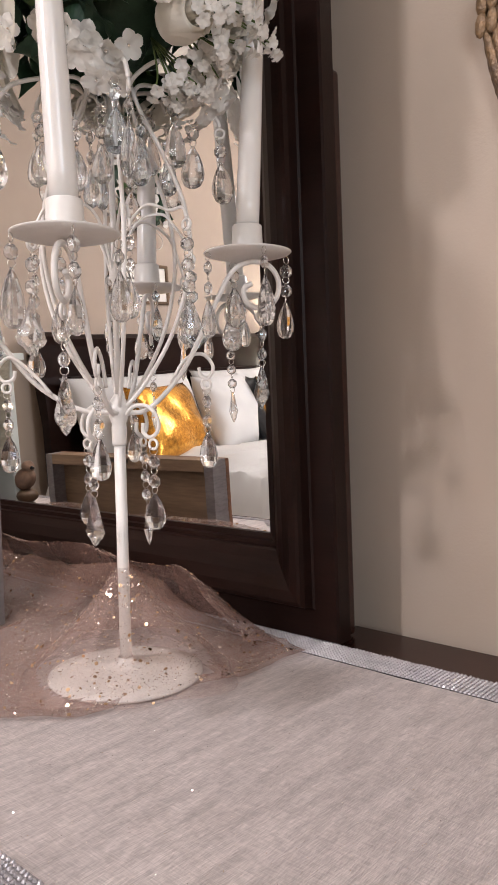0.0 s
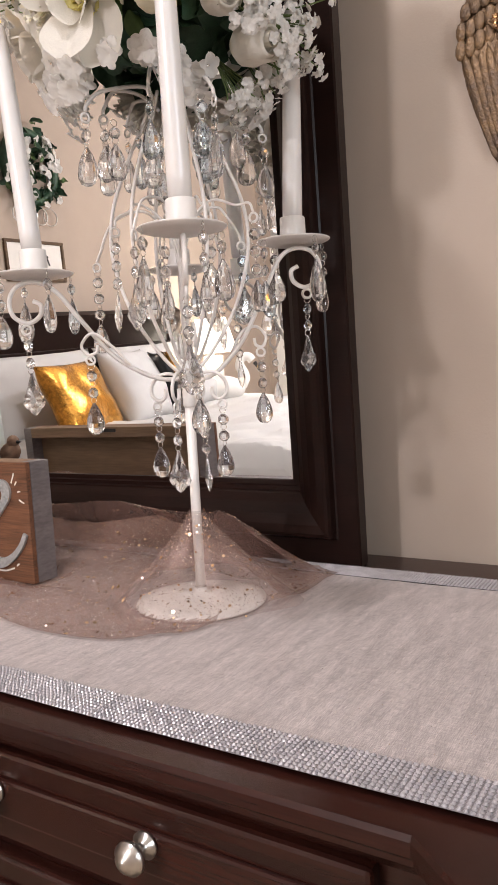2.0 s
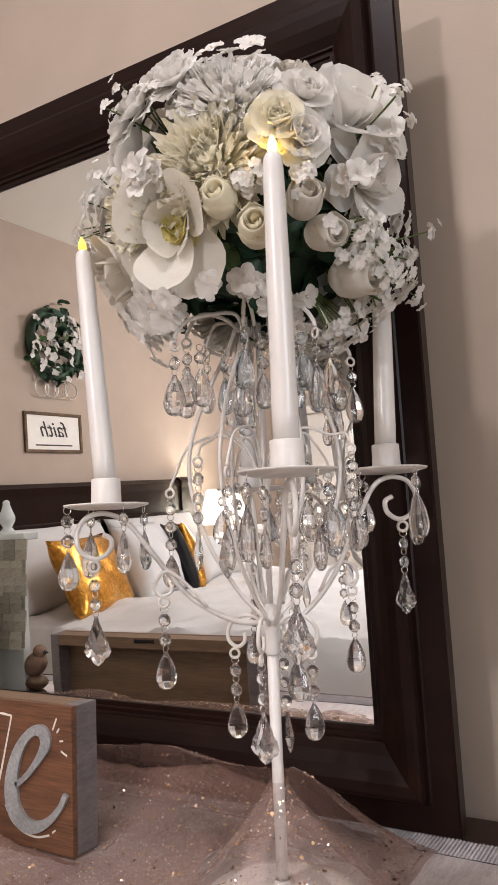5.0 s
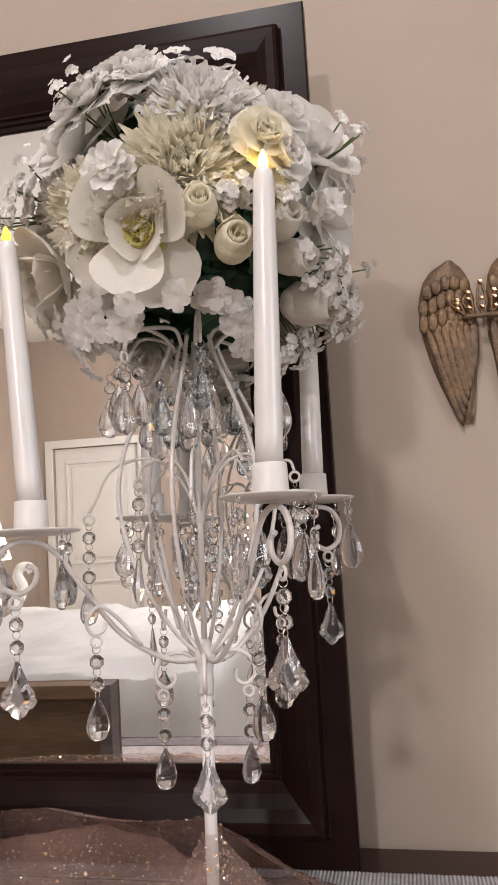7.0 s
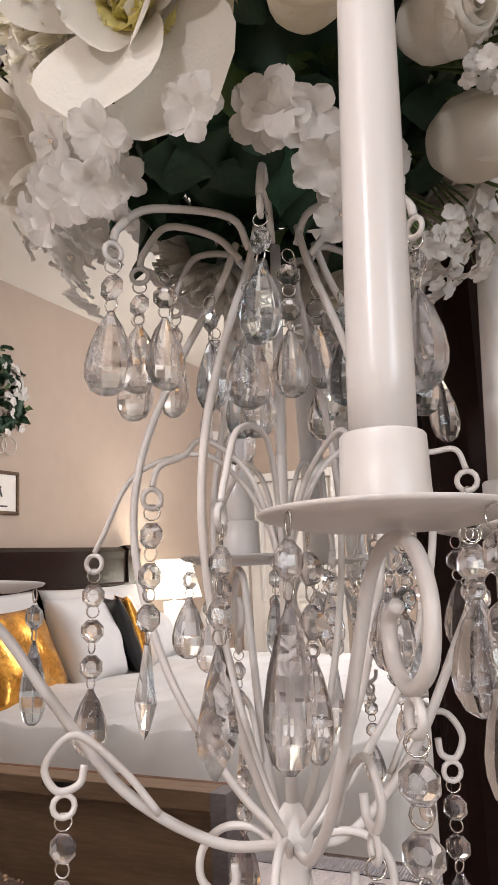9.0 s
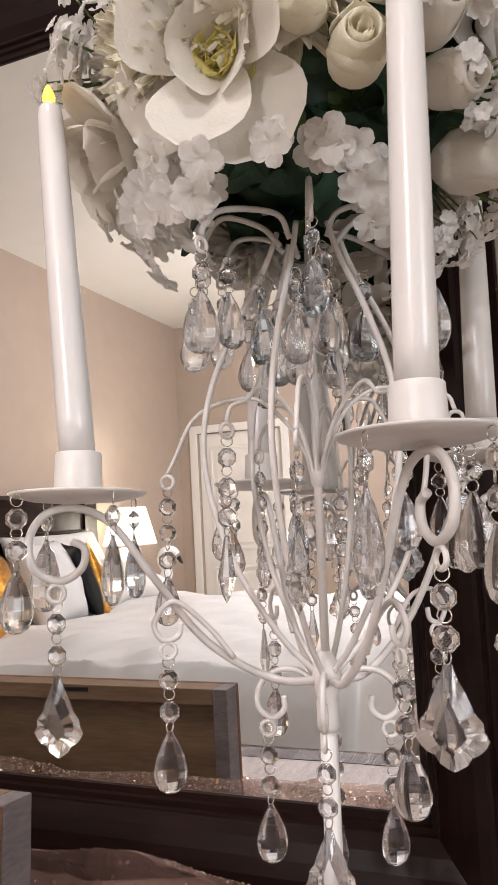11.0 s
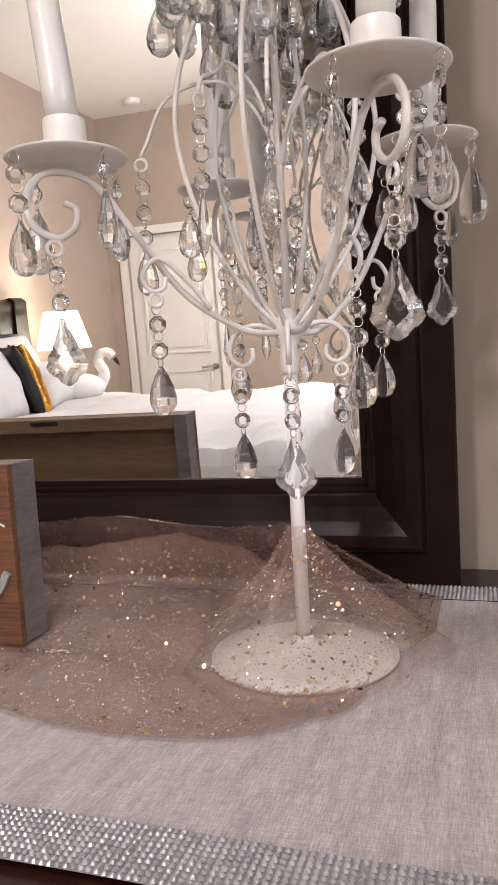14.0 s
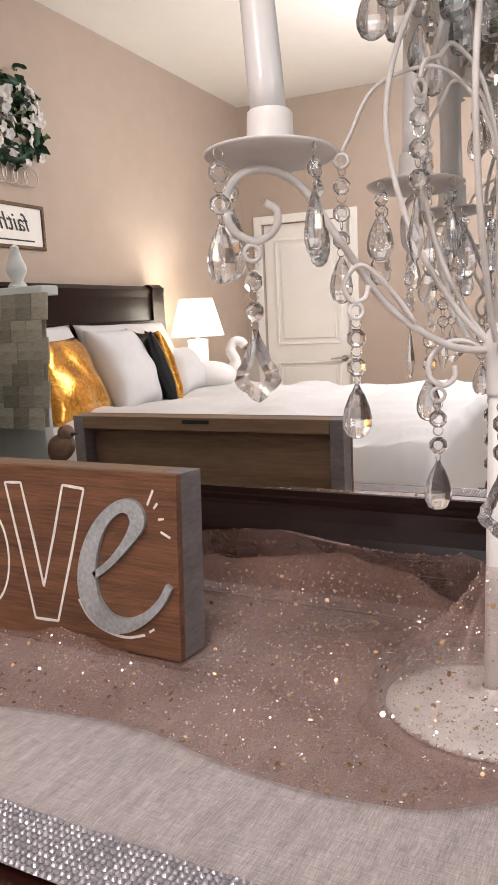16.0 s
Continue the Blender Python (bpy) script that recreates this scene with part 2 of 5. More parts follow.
_inf, _rg, _mul = _nt.nodes.new("ShaderNodeObjectInfo"), _nt.nodes.new("ShaderNodeMapRange"), _nt.nodes.new("ShaderNodeVectorMath")
_mul.operation = "MULTIPLY"
_rg.inputs["To Min"].default_value, _rg.inputs["To Max"].default_value = 0.65, 1.25
_nt.links.new(_inf.outputs["Random"], _rg.inputs[0])
_nt.links.new(_b.inputs["Base Color"].links[0].from_socket, _mul.inputs[0])
_nt.links.new(_rg.outputs[0], _mul.inputs[1])
_nt.links.new(_mul.outputs[0], _b.inputs["Base Color"])
M_PALE = material("pale_grey_painted_wood", (0.60, 0.62, 0.58), 0.7, 0, 0.08, 20, 0.15, 120)
M_PEBBLE = material("brown_pebble", (0.16, 0.095, 0.055), 0.5, 0, 0.4, 40, 0.3, 150)
M_SHADE = sheer("lamp_shade_cloth", (0.92, 0.87, 0.76), 0.97)
M_PAPER = material("white_print_paper", (0.78, 0.75, 0.69), 0.7, 0, 0.03, 30)
M_INK = material("dark_ink", (0.05, 0.045, 0.04), 0.7, 0, 0.1, 50)
M_FAIRY = glow("fairy_light", (1.0, 0.75, 0.35), 25)
M_FUR = material("brown_bird_plumage", (0.22, 0.13, 0.085), 0.9, 0, 0.4, 90, 0.4, 200)

# ---- mesh helpers ----


def part(name, bm, mat, parent=None, label="", smooth=True):
    me = bpy.data.meshes.new(name)
    bmesh.ops.recalc_face_normals(bm, faces=bm.faces)
    bm.to_mesh(me)
    bm.free()
    if smooth:
        me.polygons.foreach_set("use_smooth", [True] * len(me.polygons))
    me.materials.append(mat)
    ob = new(name, me)
    if parent:
        ob.parent = parent
    if label:
        ob["label"] = label
    return ob


def thing(name, label, category, place=(0, 0, 0), group="", kind="", turn=0):
    ob = new(name)
    ob.empty_display_size = 0.02
    ob.matrix_basis = pose(*place, 0, 0, turn)
    return tagged(ob, label, category, group, kind)


def box(bm, x0, y0, z0, x1, y1, z1, bevel=0.0):
    r = bmesh.ops.create_cube(bm, size=1)
    vs = r["verts"]
    for v in vs:
        v.co = Vector(((x0 + x1) / 2 + v.co.x * (x1 - x0), (y0 + y1) / 2 + v.co.y * (y1 - y0), (z0 + z1) / 2 + v.co.z * (z1 - z0)))
    if bevel:
        es = list({e for v in vs for e in v.link_edges})
        bmesh.ops.bevel(bm, geom=es, offset=bevel, segments=2, affect="EDGES", profile=0.5)
    return bm


def boxed(x0, y0, z0, x1, y1, z1, bevel=0.0):
    return box(bmesh.new(), x0, y0, z0, x1, y1, z1, bevel)


def lathe(bm, profile, n=20, m=None, squash=(1, 1)):
    m = m or Matrix()
    rings = []
    for r, z in profile:
        if r < 1e-6:
            rings.append([bm.verts.new(m @ Vector((0, 0, z)))])
        else:
            rings.append([bm.verts.new(m @ Vector((r * math.cos(2 * math.pi * i / n) * squash[0], r * math.sin(2 * math.pi * i / n) * squash[1], z))) for i in range(n)])
    for a, b in zip(rings, rings[1:]):
        for i in range(n):
            j = (i + 1) % n
            if len(a) == 1 and len(b) == 1:
                continue
            if len(a) == 1:
                bm.faces.new((a[0], b[i], b[j]))
            elif len(b) == 1:
                bm.faces.new((a[i], b[0], a[j]))
            else:
                bm.faces.new((a[i], b[i], b[j], a[j]))
    return bm


def smoothline(pts, per=8):
    """A Catmull-Rom line through the points."""
    p = [Vector(q) for q in pts]
    p = [2 * p[0] - p[1]] + p + [2 * p[-1] - p[-2]]
    out = []
    for i in range(1, len(p) - 2):
        for k in range(per):
            t = k / per
            out.append(0.5 * (2 * p[i] + (p[i + 1] - p[i - 1]) * t + (2 * p[i - 1] - 5 * p[i] + 4 * p[i + 1] - p[i + 2]) * t * t + (3 * p[i] - p[i - 1] - 3 * p[i + 1] + p[i + 2]) * t ** 3))
    out.append(p[-2])
    return out


def tube(bm, pts, r, n=8, closed=False):
    pts = [Vector(p) for p in pts]
    k = len(pts)
    rings = []
    side = None
    for i, p in enumerate(pts):
        a = pts[(i - 1) % k] if closed or i else p
        b = pts[(i + 1) % k] if closed or i < k - 1 else p
        d = (b - a).normalized()
        if side is None:
            side = d.orthogonal().normalized()
        side = (side - d * side.dot(d)).normalized()
        up = d.cross(side)
        rr = r[i] if isinstance(r, (list, tuple)) else r
        rings.append([bm.verts.new(p + rr * (math.cos(2 * math.pi * j / n) * side + math.sin(2 * math.pi * j / n) * up)) for j in range(n)])
    for i in range(k if closed else k - 1):
        a, b = rings[i], rings[(i + 1) % k]
        for j in range(n):
            bm.faces.new((a[j], a[(j + 1) % n], b[(j + 1) % n], b[j]))
    if not closed:
        bm.faces.new(rings[0])
        bm.faces.new(list(reversed(rings[-1])))
    return bm


def ring_pts(c, r, n=12, axis="y", turn=0):
    out = []
    for i in range(n):
        a = 2 * math.pi * i / n
        if axis == "y":
            out.append(Vector(c) + Vector((r * math.cos(a) * math.cos(turn), r * math.cos(a) * math.sin(turn), r * math.sin(a))))
        else:
            out.append(Vector(c) + Vector((r * math.cos(a), r * math.sin(a), 0)))
    return out


def sheet(bm, f, nu, nv):
    """A grid of points f(u, v), u and v from 0 to 1."""
    g = [[bm.verts.new(f(i / nu, j / nv)) for j in range(nv + 1)] for i in range(nu + 1)]
    for i in range(nu):
        for j in range(nv):
            bm.faces.new((g[i][j], g[i + 1][j], g[i + 1][j + 1], g[i][j + 1]))
    return bm


# ---- the room ----
def structure(name, bm, mat, smooth=False, label=""):
    ob = part(name, bm, mat, None, label, smooth)
    return tagged(ob, kind="structure")


structure("floor", boxed(LEFT_X - 0.1, BACK_Y - 0.1, -0.1, RIGHT_X + 0.1, WALL_Y + 0.1, 0), M_CARPET)
structure("ceiling", boxed(LEFT_X - 0.1, BACK_Y - 0.1, CEIL, RIGHT_X + 0.1, WALL_Y + 0.1, CEIL + 0.1), M_CEIL)
structure("wall_north", boxed(LEFT_X, WALL_Y, 0, RIGHT_X, WALL_Y + 0.1, CEIL), M_WALL)
structure("wall_west", boxed(LEFT_X - 0.1, BACK_Y, 0, LEFT_X, WALL_Y + 0.1, CEIL), M_WALL)
DOOR0, DOOR1, DOOR_H = -2.57, -1.80, 1.87
bm = boxed(LEFT_X - 0.1, BACK_Y - 0.1, 0, DOOR0, BACK_Y, CEIL)
box(bm, DOOR0, BACK_Y - 0.1, DOOR_H, DOOR1, BACK_Y, CEIL)
box(bm, DOOR1, BACK_Y - 0.1, 0, RIGHT_X + 0.1, BACK_Y, CEIL)
structure("wall_south", bm, M_WALL)
bm = boxed(RIGHT_X, BACK_Y, 0, RIGHT_X + 0.1, -1.9, CEIL)
box(bm, RIGHT_X, -0.7, 0, RIGHT_X + 0.1, WALL_Y + 0.1, CEIL)
box(bm, RIGHT_X, -1.9, 0, RIGHT_X + 0.1, -0.7, 0.9)
box(bm, RIGHT_X, -1.9, 2.1, RIGHT_X + 0.1, -0.7, CEIL)
structure("wall_east", bm, M_WALL)
for x0, y0, x1, y1 in ((LEFT_X, WALL_Y - 0.012, RIGHT_X, WALL_Y), (LEFT_X, BACK_Y, LEFT_X + 0.012, WALL_Y - 0.012), (DOOR1 + 0.07, BACK_Y, RIGHT_X, BACK_Y + 0.012)):
    structure("baseboard", boxed(x0, y0, 0.001, x1, y1, 0.11, 0.003), M_TRIM)

door = thing("door_1", "white panelled door, closed, in white trim", "door", (DOOR0, BACK_Y - 0.05, 0), kind="structure")
W = DOOR1 - DOOR0
part("leaf", boxed(0.003, -0.02, 0.003, W - 0.003, 0.018, DOOR_H - 0.003, 0.002), M_TRIM, door, smooth=False)
for x0, z0, x1, z1 in ((0.1, 0.86, W - 0.1, 1.75), (0.1, 0.2, W - 0.1, 0.72)):
    bm = bmesh.new()
    for a, b, c, d in ((x0, z0, x1, z0 + 0.022), (x0, z1 - 0.022, x1, z1), (x0, z0 + 0.022, x0 + 0.022, z1 - 0.022), (x1 - 0.022, z0 + 0.022, x1, z1 - 0.022)):
        box(bm, a, 0.018, b, c, 0.032, d, 0.004)
    part("panel_moulding", bm, M_TRIM, door, smooth=False)
    part("panel", boxed(x0 + 0.05, 0.019, z0 + 0.05, x1 - 0.05, 0.028, z1 - 0.05, 0.006), M_TRIM, door, smooth=False)
for x0, z0, x1, z1 in ((-0.07, 0, -0.002, DOOR_H + 0.07), (W + 0.002, 0, W + 0.07, DOOR_H + 0.07), (-0.002, DOOR_H + 0.002, W + 0.002, DOOR_H + 0.07)):
    part("casing", boxed(x0, 0.05, z0, x1, 0.07, z1, 0.004), M_TRIM, door, smooth=False)
bm = lathe(bmesh.new(), [(0, 0), (0.028, 0), (0.028, 0.008), (0.011, 0.012), (0.01, 0.045), (0, 0.05)], 16, pose(W - 0.07, 0.018, 0.735, -90, 0, 0))
tube(bm, smoothline([(W - 0.07, 0.06, 0.735), (W - 0.11, 0.066, 0.739), (W - 0.18, 0.06, 0.733)], 5), 0.008, 8)
part("door_handle", bm, M_NICKEL, door, "brushed nickel lever handle")

window = thing("window_1", "white framed window in the side wall", "window", (RIGHT_X, -1.3, 1.5), kind="structure")
for y0, z0, y1, z1 in ((-0.6, -0.6, -0.55, 0.6), (0.55, -0.6, 0.6, 0.6), (-0.55, 0.55, 0.55, 0.6), (-0.55, -0.6, 0.55, -0.55)):
    part("window_frame", boxed(0.045, y0, z0, 0.1, y1, z1, 0.003), M_TRIM, window, smooth=False)
bm = lathe(bmesh.new(), [(0, -0.035), (0.04, -0.035), (0.06, -0.025), (0.065, 0)], 24)
smoke = part("smoke_detector", bm, M_TRIM)
smoke.location = (-2.25, -4.66, CEIL - 0.0005)
tagged(smoke, "round white smoke detector on the ceiling", "smoke detector")

# ---- dresser ----
dresser = thing("dresser", "dark cherry-stained wooden dresser with nickel knobs", "dresser")
DT = TABLE - 0.004
DX0, DX1 = -1.42, 0.50


def outline(inset, zs):
    """The top's outline with a canted corner post at each end, drawn in by inset."""
    f, b = -0.309 + inset, 0.29
    half = [(0.362, f), (0.398 - inset * 0.2, f - 0.03), (0.452 - inset * 0.7, f - 0.012), (DX1 - inset, f + 0.06), (DX1 - inset, b)]
    mid = (DX0 + DX1) / 2
    left = [(2 * mid - x, y) for x, y in reversed(half)]
    return [Vector((x, y, zs)) for x, y in left + half]


def loft(bm, levels):
    rings = [[bm.verts.new(v) for v in outline(i, z)] for i, z in levels]
    n = len(rings[0])
    for a, b in zip(rings, rings[1:]):
        for i in range(n):
            bm.faces.new((a[i], a[(i + 1) % n], b[(i + 1) % n], b[i]))
    bm.faces.new(rings[0])
    bm.faces.new(rings[-1])
    return bm


part("top", loft(bmesh.new(), [(0.0035, DT), (0.0005, DT - 0.003), (0, DT - 0.012), (0.004, DT - 0.016), (0.004, DT - 0.02), (0.010, DT - 0.026), (0.020, DT - 0.036), (0.024, DT - 0.038)]), M_CHERRY, dresser, smooth=False)
part("body", loft(bmesh.new(), [(0.032, DT - 0.0375), (0.032, 0.09), (0.02, 0.085), (0.02, 0.0)]), M_CHERRY, dresser, smooth=False)
for row, (z0, z1) in enumerate(((0.672, 0.752), (0.40, 0.655), (0.115, 0.385))):
    for k in range(3):
        x0 = DX0 + 0.16 + k * 0.535
        x1 = x0 + 0.52
        f = -0.279
        dr = part("drawer", boxed(x0, f - 0.014, z0, x1, f + 0.004, z1, 0.004), M_CHERRY, dresser, smooth=False)
        part("drawer_panel", boxed(x0 + 0.025, f - 0.018, z0 + 0.022, x1 - 0.025, f - 0.013, z1 - 0.022, 0.003), M_CHERRY, dr, smooth=False)
        for kx in (x0 + 0.177, x1 - 0.177):
            bm = lathe(bmesh.new(), [(0, 0), (0.010, 0), (0.011, 0.003), (0.005, 0.005), (0.0045, 0.011), (0.010, 0.014), (0.013, 0.018), (0.013, 0.021), (0.0100, 0.0225), (0.0088, 0.0255), (0.0050, 0.0265), (0.0042, 0.0285), (0, 0.0295)], 20, pose(kx, f - 0.018, (z0 + z1) / 2 + 0.008, 90, 0, 0))
            part("knob", bm, M_NICKEL, dr, "round stepped nickel knob")

# ---- mirror ----
MX0, MX1, MZ0, MZ1 = -1.06, 0.1153, TABLE + 0.001, 1.872
mirror = thing("dresser_mirror", "large mirror in a wide espresso-stained wooden frame on the dresser", "mirror")
PROFILE = [(0.0, 0.224), (0.0, 0.203), (0.002, 0.2), (0.030, 0.2), (0.0325, 0.198), (0.034, 0.186), (0.036, 0.1805), (0.040, 0.179), (0.050, 0.1805), (0.062, 0.185), (0.074, 0.1925), (0.083, 0.2), (0.085, 0.2005), (0.0865, 0.2045), (0.091, 0.2045), (0.0925, 0.208), (0.098, 0.2085), (0.099, 0.2135), (0.099, 0.224)]


def rail(a, b, ia, ib):
    """A mitred rail of the frame from corner a to corner b; ia and ib point inwards at its ends."""
    bm = bmesh.new()
    rows = []
    for u, y in PROFILE:
        rows.append([bm.verts.new((a[0] + ia[0] * u, y, a[1] + ia[1] * u)), bm.verts.new((b[0] + ib[0] * u, y, b[1] + ib[1] * u))])
    for p, q in zip(rows, rows[1:]):
        bm.faces.new((p[0], p[1], q[1], q[0]))
    bm.faces.new((rows[0][0], rows[0][1], rows[-1][1], rows[-1][0]))
    return bm


C4 = [(MX0, MZ0), (MX1, MZ0), (MX1, MZ1), (MX0, MZ1)]
I4 = [(1, 1.165), (-1, 1.165), (-1, -1.165), (1, -1.165)]
for i in range(4):
    part("frame_rail", rail(C4[i], C4[(i + 1) % 4], I4[i], I4[(i + 1) % 4]), M_ESPRESSO, mirror, smooth=False)
bm = bmesh.new()
G0, G1, GZ0, GZ1 = MX0 + 0.0985, MX1 - 0.0985, MZ0 + 0.0985 * 1.165, MZ1 - 0.0985 * 1.165
bv = 0.014
inner = [bm.verts.new(v) for v in ((G0 + bv, GLASS_Y, GZ0 + bv), (G1 - bv, GLASS_Y, GZ0 + bv), (G1 - bv, GLASS_Y, GZ1 - bv), (G0 + bv, GLASS_Y, GZ1 - bv))]
outer = [bm.verts.new(v) for v in ((G0, GLASS_Y + 0.00012, GZ0), (G1, GLASS_Y + 0.00012, GZ0), (G1, GLASS_Y + 0.00012, GZ1), (G0, GLASS_Y + 0.00012, GZ1))]
bm.faces.new(inner)
for i in range(4):
    bm.faces.new((inner[i], inner[(i + 1) % 4], outer[(i + 1) % 4], outer[i]))
part("mirror_glass", bm, M_MIRROR, mirror, "clear bevelled mirror glass", smooth=False)
part("backboard", boxed(MX0 + 0.02, 0.2145, MZ0 + 0.02, MX1 - 0.02, 0.2235, MZ1 - 0.02), M_ESPRESSO, mirror, smooth=False)
for x in (MX1 - 0.062, MX0 + 0.012):
    part("support_post", boxed(x, 0.2245, DT + 0.001, x + 0.05, 0.255, 1.43, 0.004), M_CHERRY, mirror, smooth=False)
# it leans a little forward and stands slightly askew
mirror.matrix_basis = pose(0.017, 0.214, 0.798, 1.8, 0, 1.1) @ pose(-0.017, -0.2115, -0.798)

# ---- cloth runner on the dresser ----
RX0, RX1, RY0, RY1, BAND = -1.3, 0.62, -0.279, 0.205, 0.042
runner = thing("table_runner", "silver-pink woven lame runner with rhinestone borders on the dresser", "table runner")


def ripple(x, y):
    return 0.0006 * noise.noise(Vector((x * 9, y * 14, 3))) + 0.0004 * noise.noise(Vector((x * 30, y * 20, 7)))


def edge_wave(x):
    return 0.0035 * noise.noise(Vector((x * 5, 0.3, 1)))


def on_runner(u, v):
    x = RX0 + (0.49 - RX0) * u
    y = RY0 + BAND + (RY1 - RY0 - 2 * BAND) * v + edge_wave(x) * (1 - v)
    return Vector((x, y, TABLE + ripple(x, y)))


part("cloth", sheet(bmesh.new(), on_runner, 160, 40), M_CLOTH, runner)
for y0, y1, name in ((RY0, RY0 + BAND, "front"), (RY1 - BAND, RY1, "back")):
    def on_band(u, v, y0=y0, y1=y1, name=name):
        x = RX0 + (0.49 - RX0) * u
        w = edge_wave(x) if name == "front" else 0
        return Vector((x, y0 + (y1 - y0) * v + w, TABLE + 0.0007))
    border = part("border", sheet(bmesh.new(), on_band, 120, 2), M_BAND, runner, "silver rhinestone border")
    verts, faces = [], []
    nx, ny = int((0.485 + 0.75) / 0.0043), 10
    for i in range(nx):
        for j in range(ny):
            x = -0.75 + 0.0043 * i
            w = edge_wave(x) if name == "front" else 0
            y = y0 + (j + 0.5) * BAND / ny + w + 0.0006 * math.sin(i * 0.7)
            z = TABLE + 0.0009
            a0, k = 0.3, len(verts)
            tx, ty = random.uniform(-0.0004, 0.0004), random.uniform(-0.0004, 0.0004)
            r, r2 = 0.0019, 0.0009
            for q in range(6):
                a = a0 + q * math.pi / 3
                verts.append((x + r * math.cos(a), y + r * math.sin(a), z))
            for q in range(6):
                a = a0 + q * math.pi / 3
                verts.append((x + r2 * math.cos(a) + tx, y + r2 * math.sin(a) + ty, z + 0.0016 + (tx * math.cos(a) + ty * math.sin(a)) * 0.8))
            for q in range(6):
                faces.append((k + q, k + (q + 1) % 6, k + 6 + (q + 1) % 6, k + 6 + q))
            faces.append(tuple(k + 6 + q for q in range(6)))
    me = bpy.data.meshes.new("rhinestones")
    me.from_pydata(verts, [], faces)
    me.materials.append(M_STONE)
    st = new("rhinestone_mesh", me)
    st.parent = border
    tagged(st, "rows of small clear rhinestones", kind="stuff")

verts, faces = [], []
grnd = random.Random(5)
for _ in range(6000):
    x, y = grnd.uniform(-0.7, 0.48), grnd.uniform(RY0 + BAND, RY1 - BAND)
    n = Vector((grnd.uniform(-0.7, 0.7), grnd.uniform(-0.7, 0.7), 1)).normalized()
    a = n.orthogonal().normalized() * grnd.uniform(0.0002, 0.0005)
    b = n.cross(a)
    p, k = Vector((x, y, TABLE + ripple(x, y) + 0.0006)), len(verts)
    verts += [p + a, p + b, p - a, p - b]
    faces.append((k, k + 1, k + 2, k + 3))
me = bpy.data.meshes.new("glitter")
me.from_pydata(verts, [], faces)
me.materials.append(M_GLIT)
ob = new("glitter", me)
ob.parent = runner
tagged(ob, "fine silver glitter in the weave", kind="stuff")

# ---- tulle round the foot of the candle stand ----
tulle = thing("tulle_scarf", "blush pink glitter tulle draped loosely on the runner", "fabric")
APEX = 0.908


def bump2(x, y, cx, cy, sx, sy):
    return math.exp(-((x - cx) / sx) ** 2 - ((y - cy) / sy) ** 2)


def tulle_z(x, y):
    d = math.hypot(x, y)
    disc = 0.018 * max(0.0, 1 - (d / 0.095) ** 4) if d < 0.095 else 0
    low = 0.026 * bump2(x, y, -0.13, 0.03, 0.07, 0.07) + 0.022 * bump2(x, y, -0.36, -0.07, 0.13, 0.025) + 0.012 * bump2(x, y, -0.17, -0.09, 0.05, 0.04)
    back = 0.055 * bump2(x, y, -0.16, 0.125, 0.14, 0.04) + 0.05 * bump2(x, y, -0.45, 0.12, 0.2, 0.05)
    wr = 0.011 * noise.noise(Vector((x * 16, y * 16, 2))) + 0.007 * abs(noise.noise(Vector((x * 30 + y * 14, y * 26, 5))))
    return TABLE + 0.003 + disc + low + back + max(0, wr)


def front_edge(x):
    return -0.143 + 0.10 * max(0.0, (x + 0.03) / 0.13) ** 2 * (1 if x > -0.03 else 0) + 0.012 * math.sin(x * 17) - 0.13 * max(0.0, -0.2 - x)


def tulle_at(u, v, lift=0.0):
    x = -0.72 + 0.82 * u
    y0, y1 = front_edge(x), 0.165
    if x > 0.05:
        k = (x - 0.05) / 0.05
        y0 = y0 + (0.06 - y0) * k ** 1.5
    y = y0 + (y1 - y0) * v
    z = tulle_z(x, y) + lift
    if v < 0.04 or u > 0.97:
        z = TABLE + 0.003 + (z - TABLE - 0.003) * 0.5
    if -0.69 < x < -0.235 and -0.04 < y < 0.03:
        z = TABLE + 0.0022
    return Vector((x, y, z))


low = sheet(bmesh.new(), tulle_at, 150, 70)
bmesh.ops.delete(low, geom=[q for q in low.faces if q.calc_center_median().xy.length < 0.086], context="FACES")
part("lower_layer", low, M_TULLE, tulle)


def fold_at(u, v):
    x = -0.62 + 0.70 * u
    t = v
    top = 0.885 - 0.062 * max(0.0, (x + 0.05) / 0.13) ** 1.3 if x > -0.05 else 0.885 + 0.004 * math.sin(x * 21)
    y = 0.160 - 0.06 * t + 0.008 * math.sin(x * 33 + t * 3) * t + 0.004 * noise.noise(Vector((x * 30, t * 4, 1)))
    z = TABLE + 0.004 + (top - TABLE - 0.004) * math.sin(t * math.pi * 0.5)
    return Vector((x, y, z))


part("standing_fold", sheet(bmesh.new(), fold_at, 110, 16), M_TULLE3, tulle)


def wrap_at(u, v):
    """The gathered cone round the stem."""
    a = math.radians(-205 + 330 * u)
    r = 0.0085 + (0.098 + 0.012 * math.sin(a * 3 + 0.4) + 0.006 * math.sin(a * 7)) * v ** 1.1
    z = APEX - (APEX - TABLE - 0.006) * v ** (0.75 + 0.15 * math.sin(a * 2)) + 0.003 * math.sin(a * 9) * v * (1 - v) * 4
    return Vector((r * math.cos(a), r * math.sin(a) * 0.95, z))


part("gathered_cone", sheet(bmesh.new(), wrap_at, 90, 24), M_TULLE2, tulle)


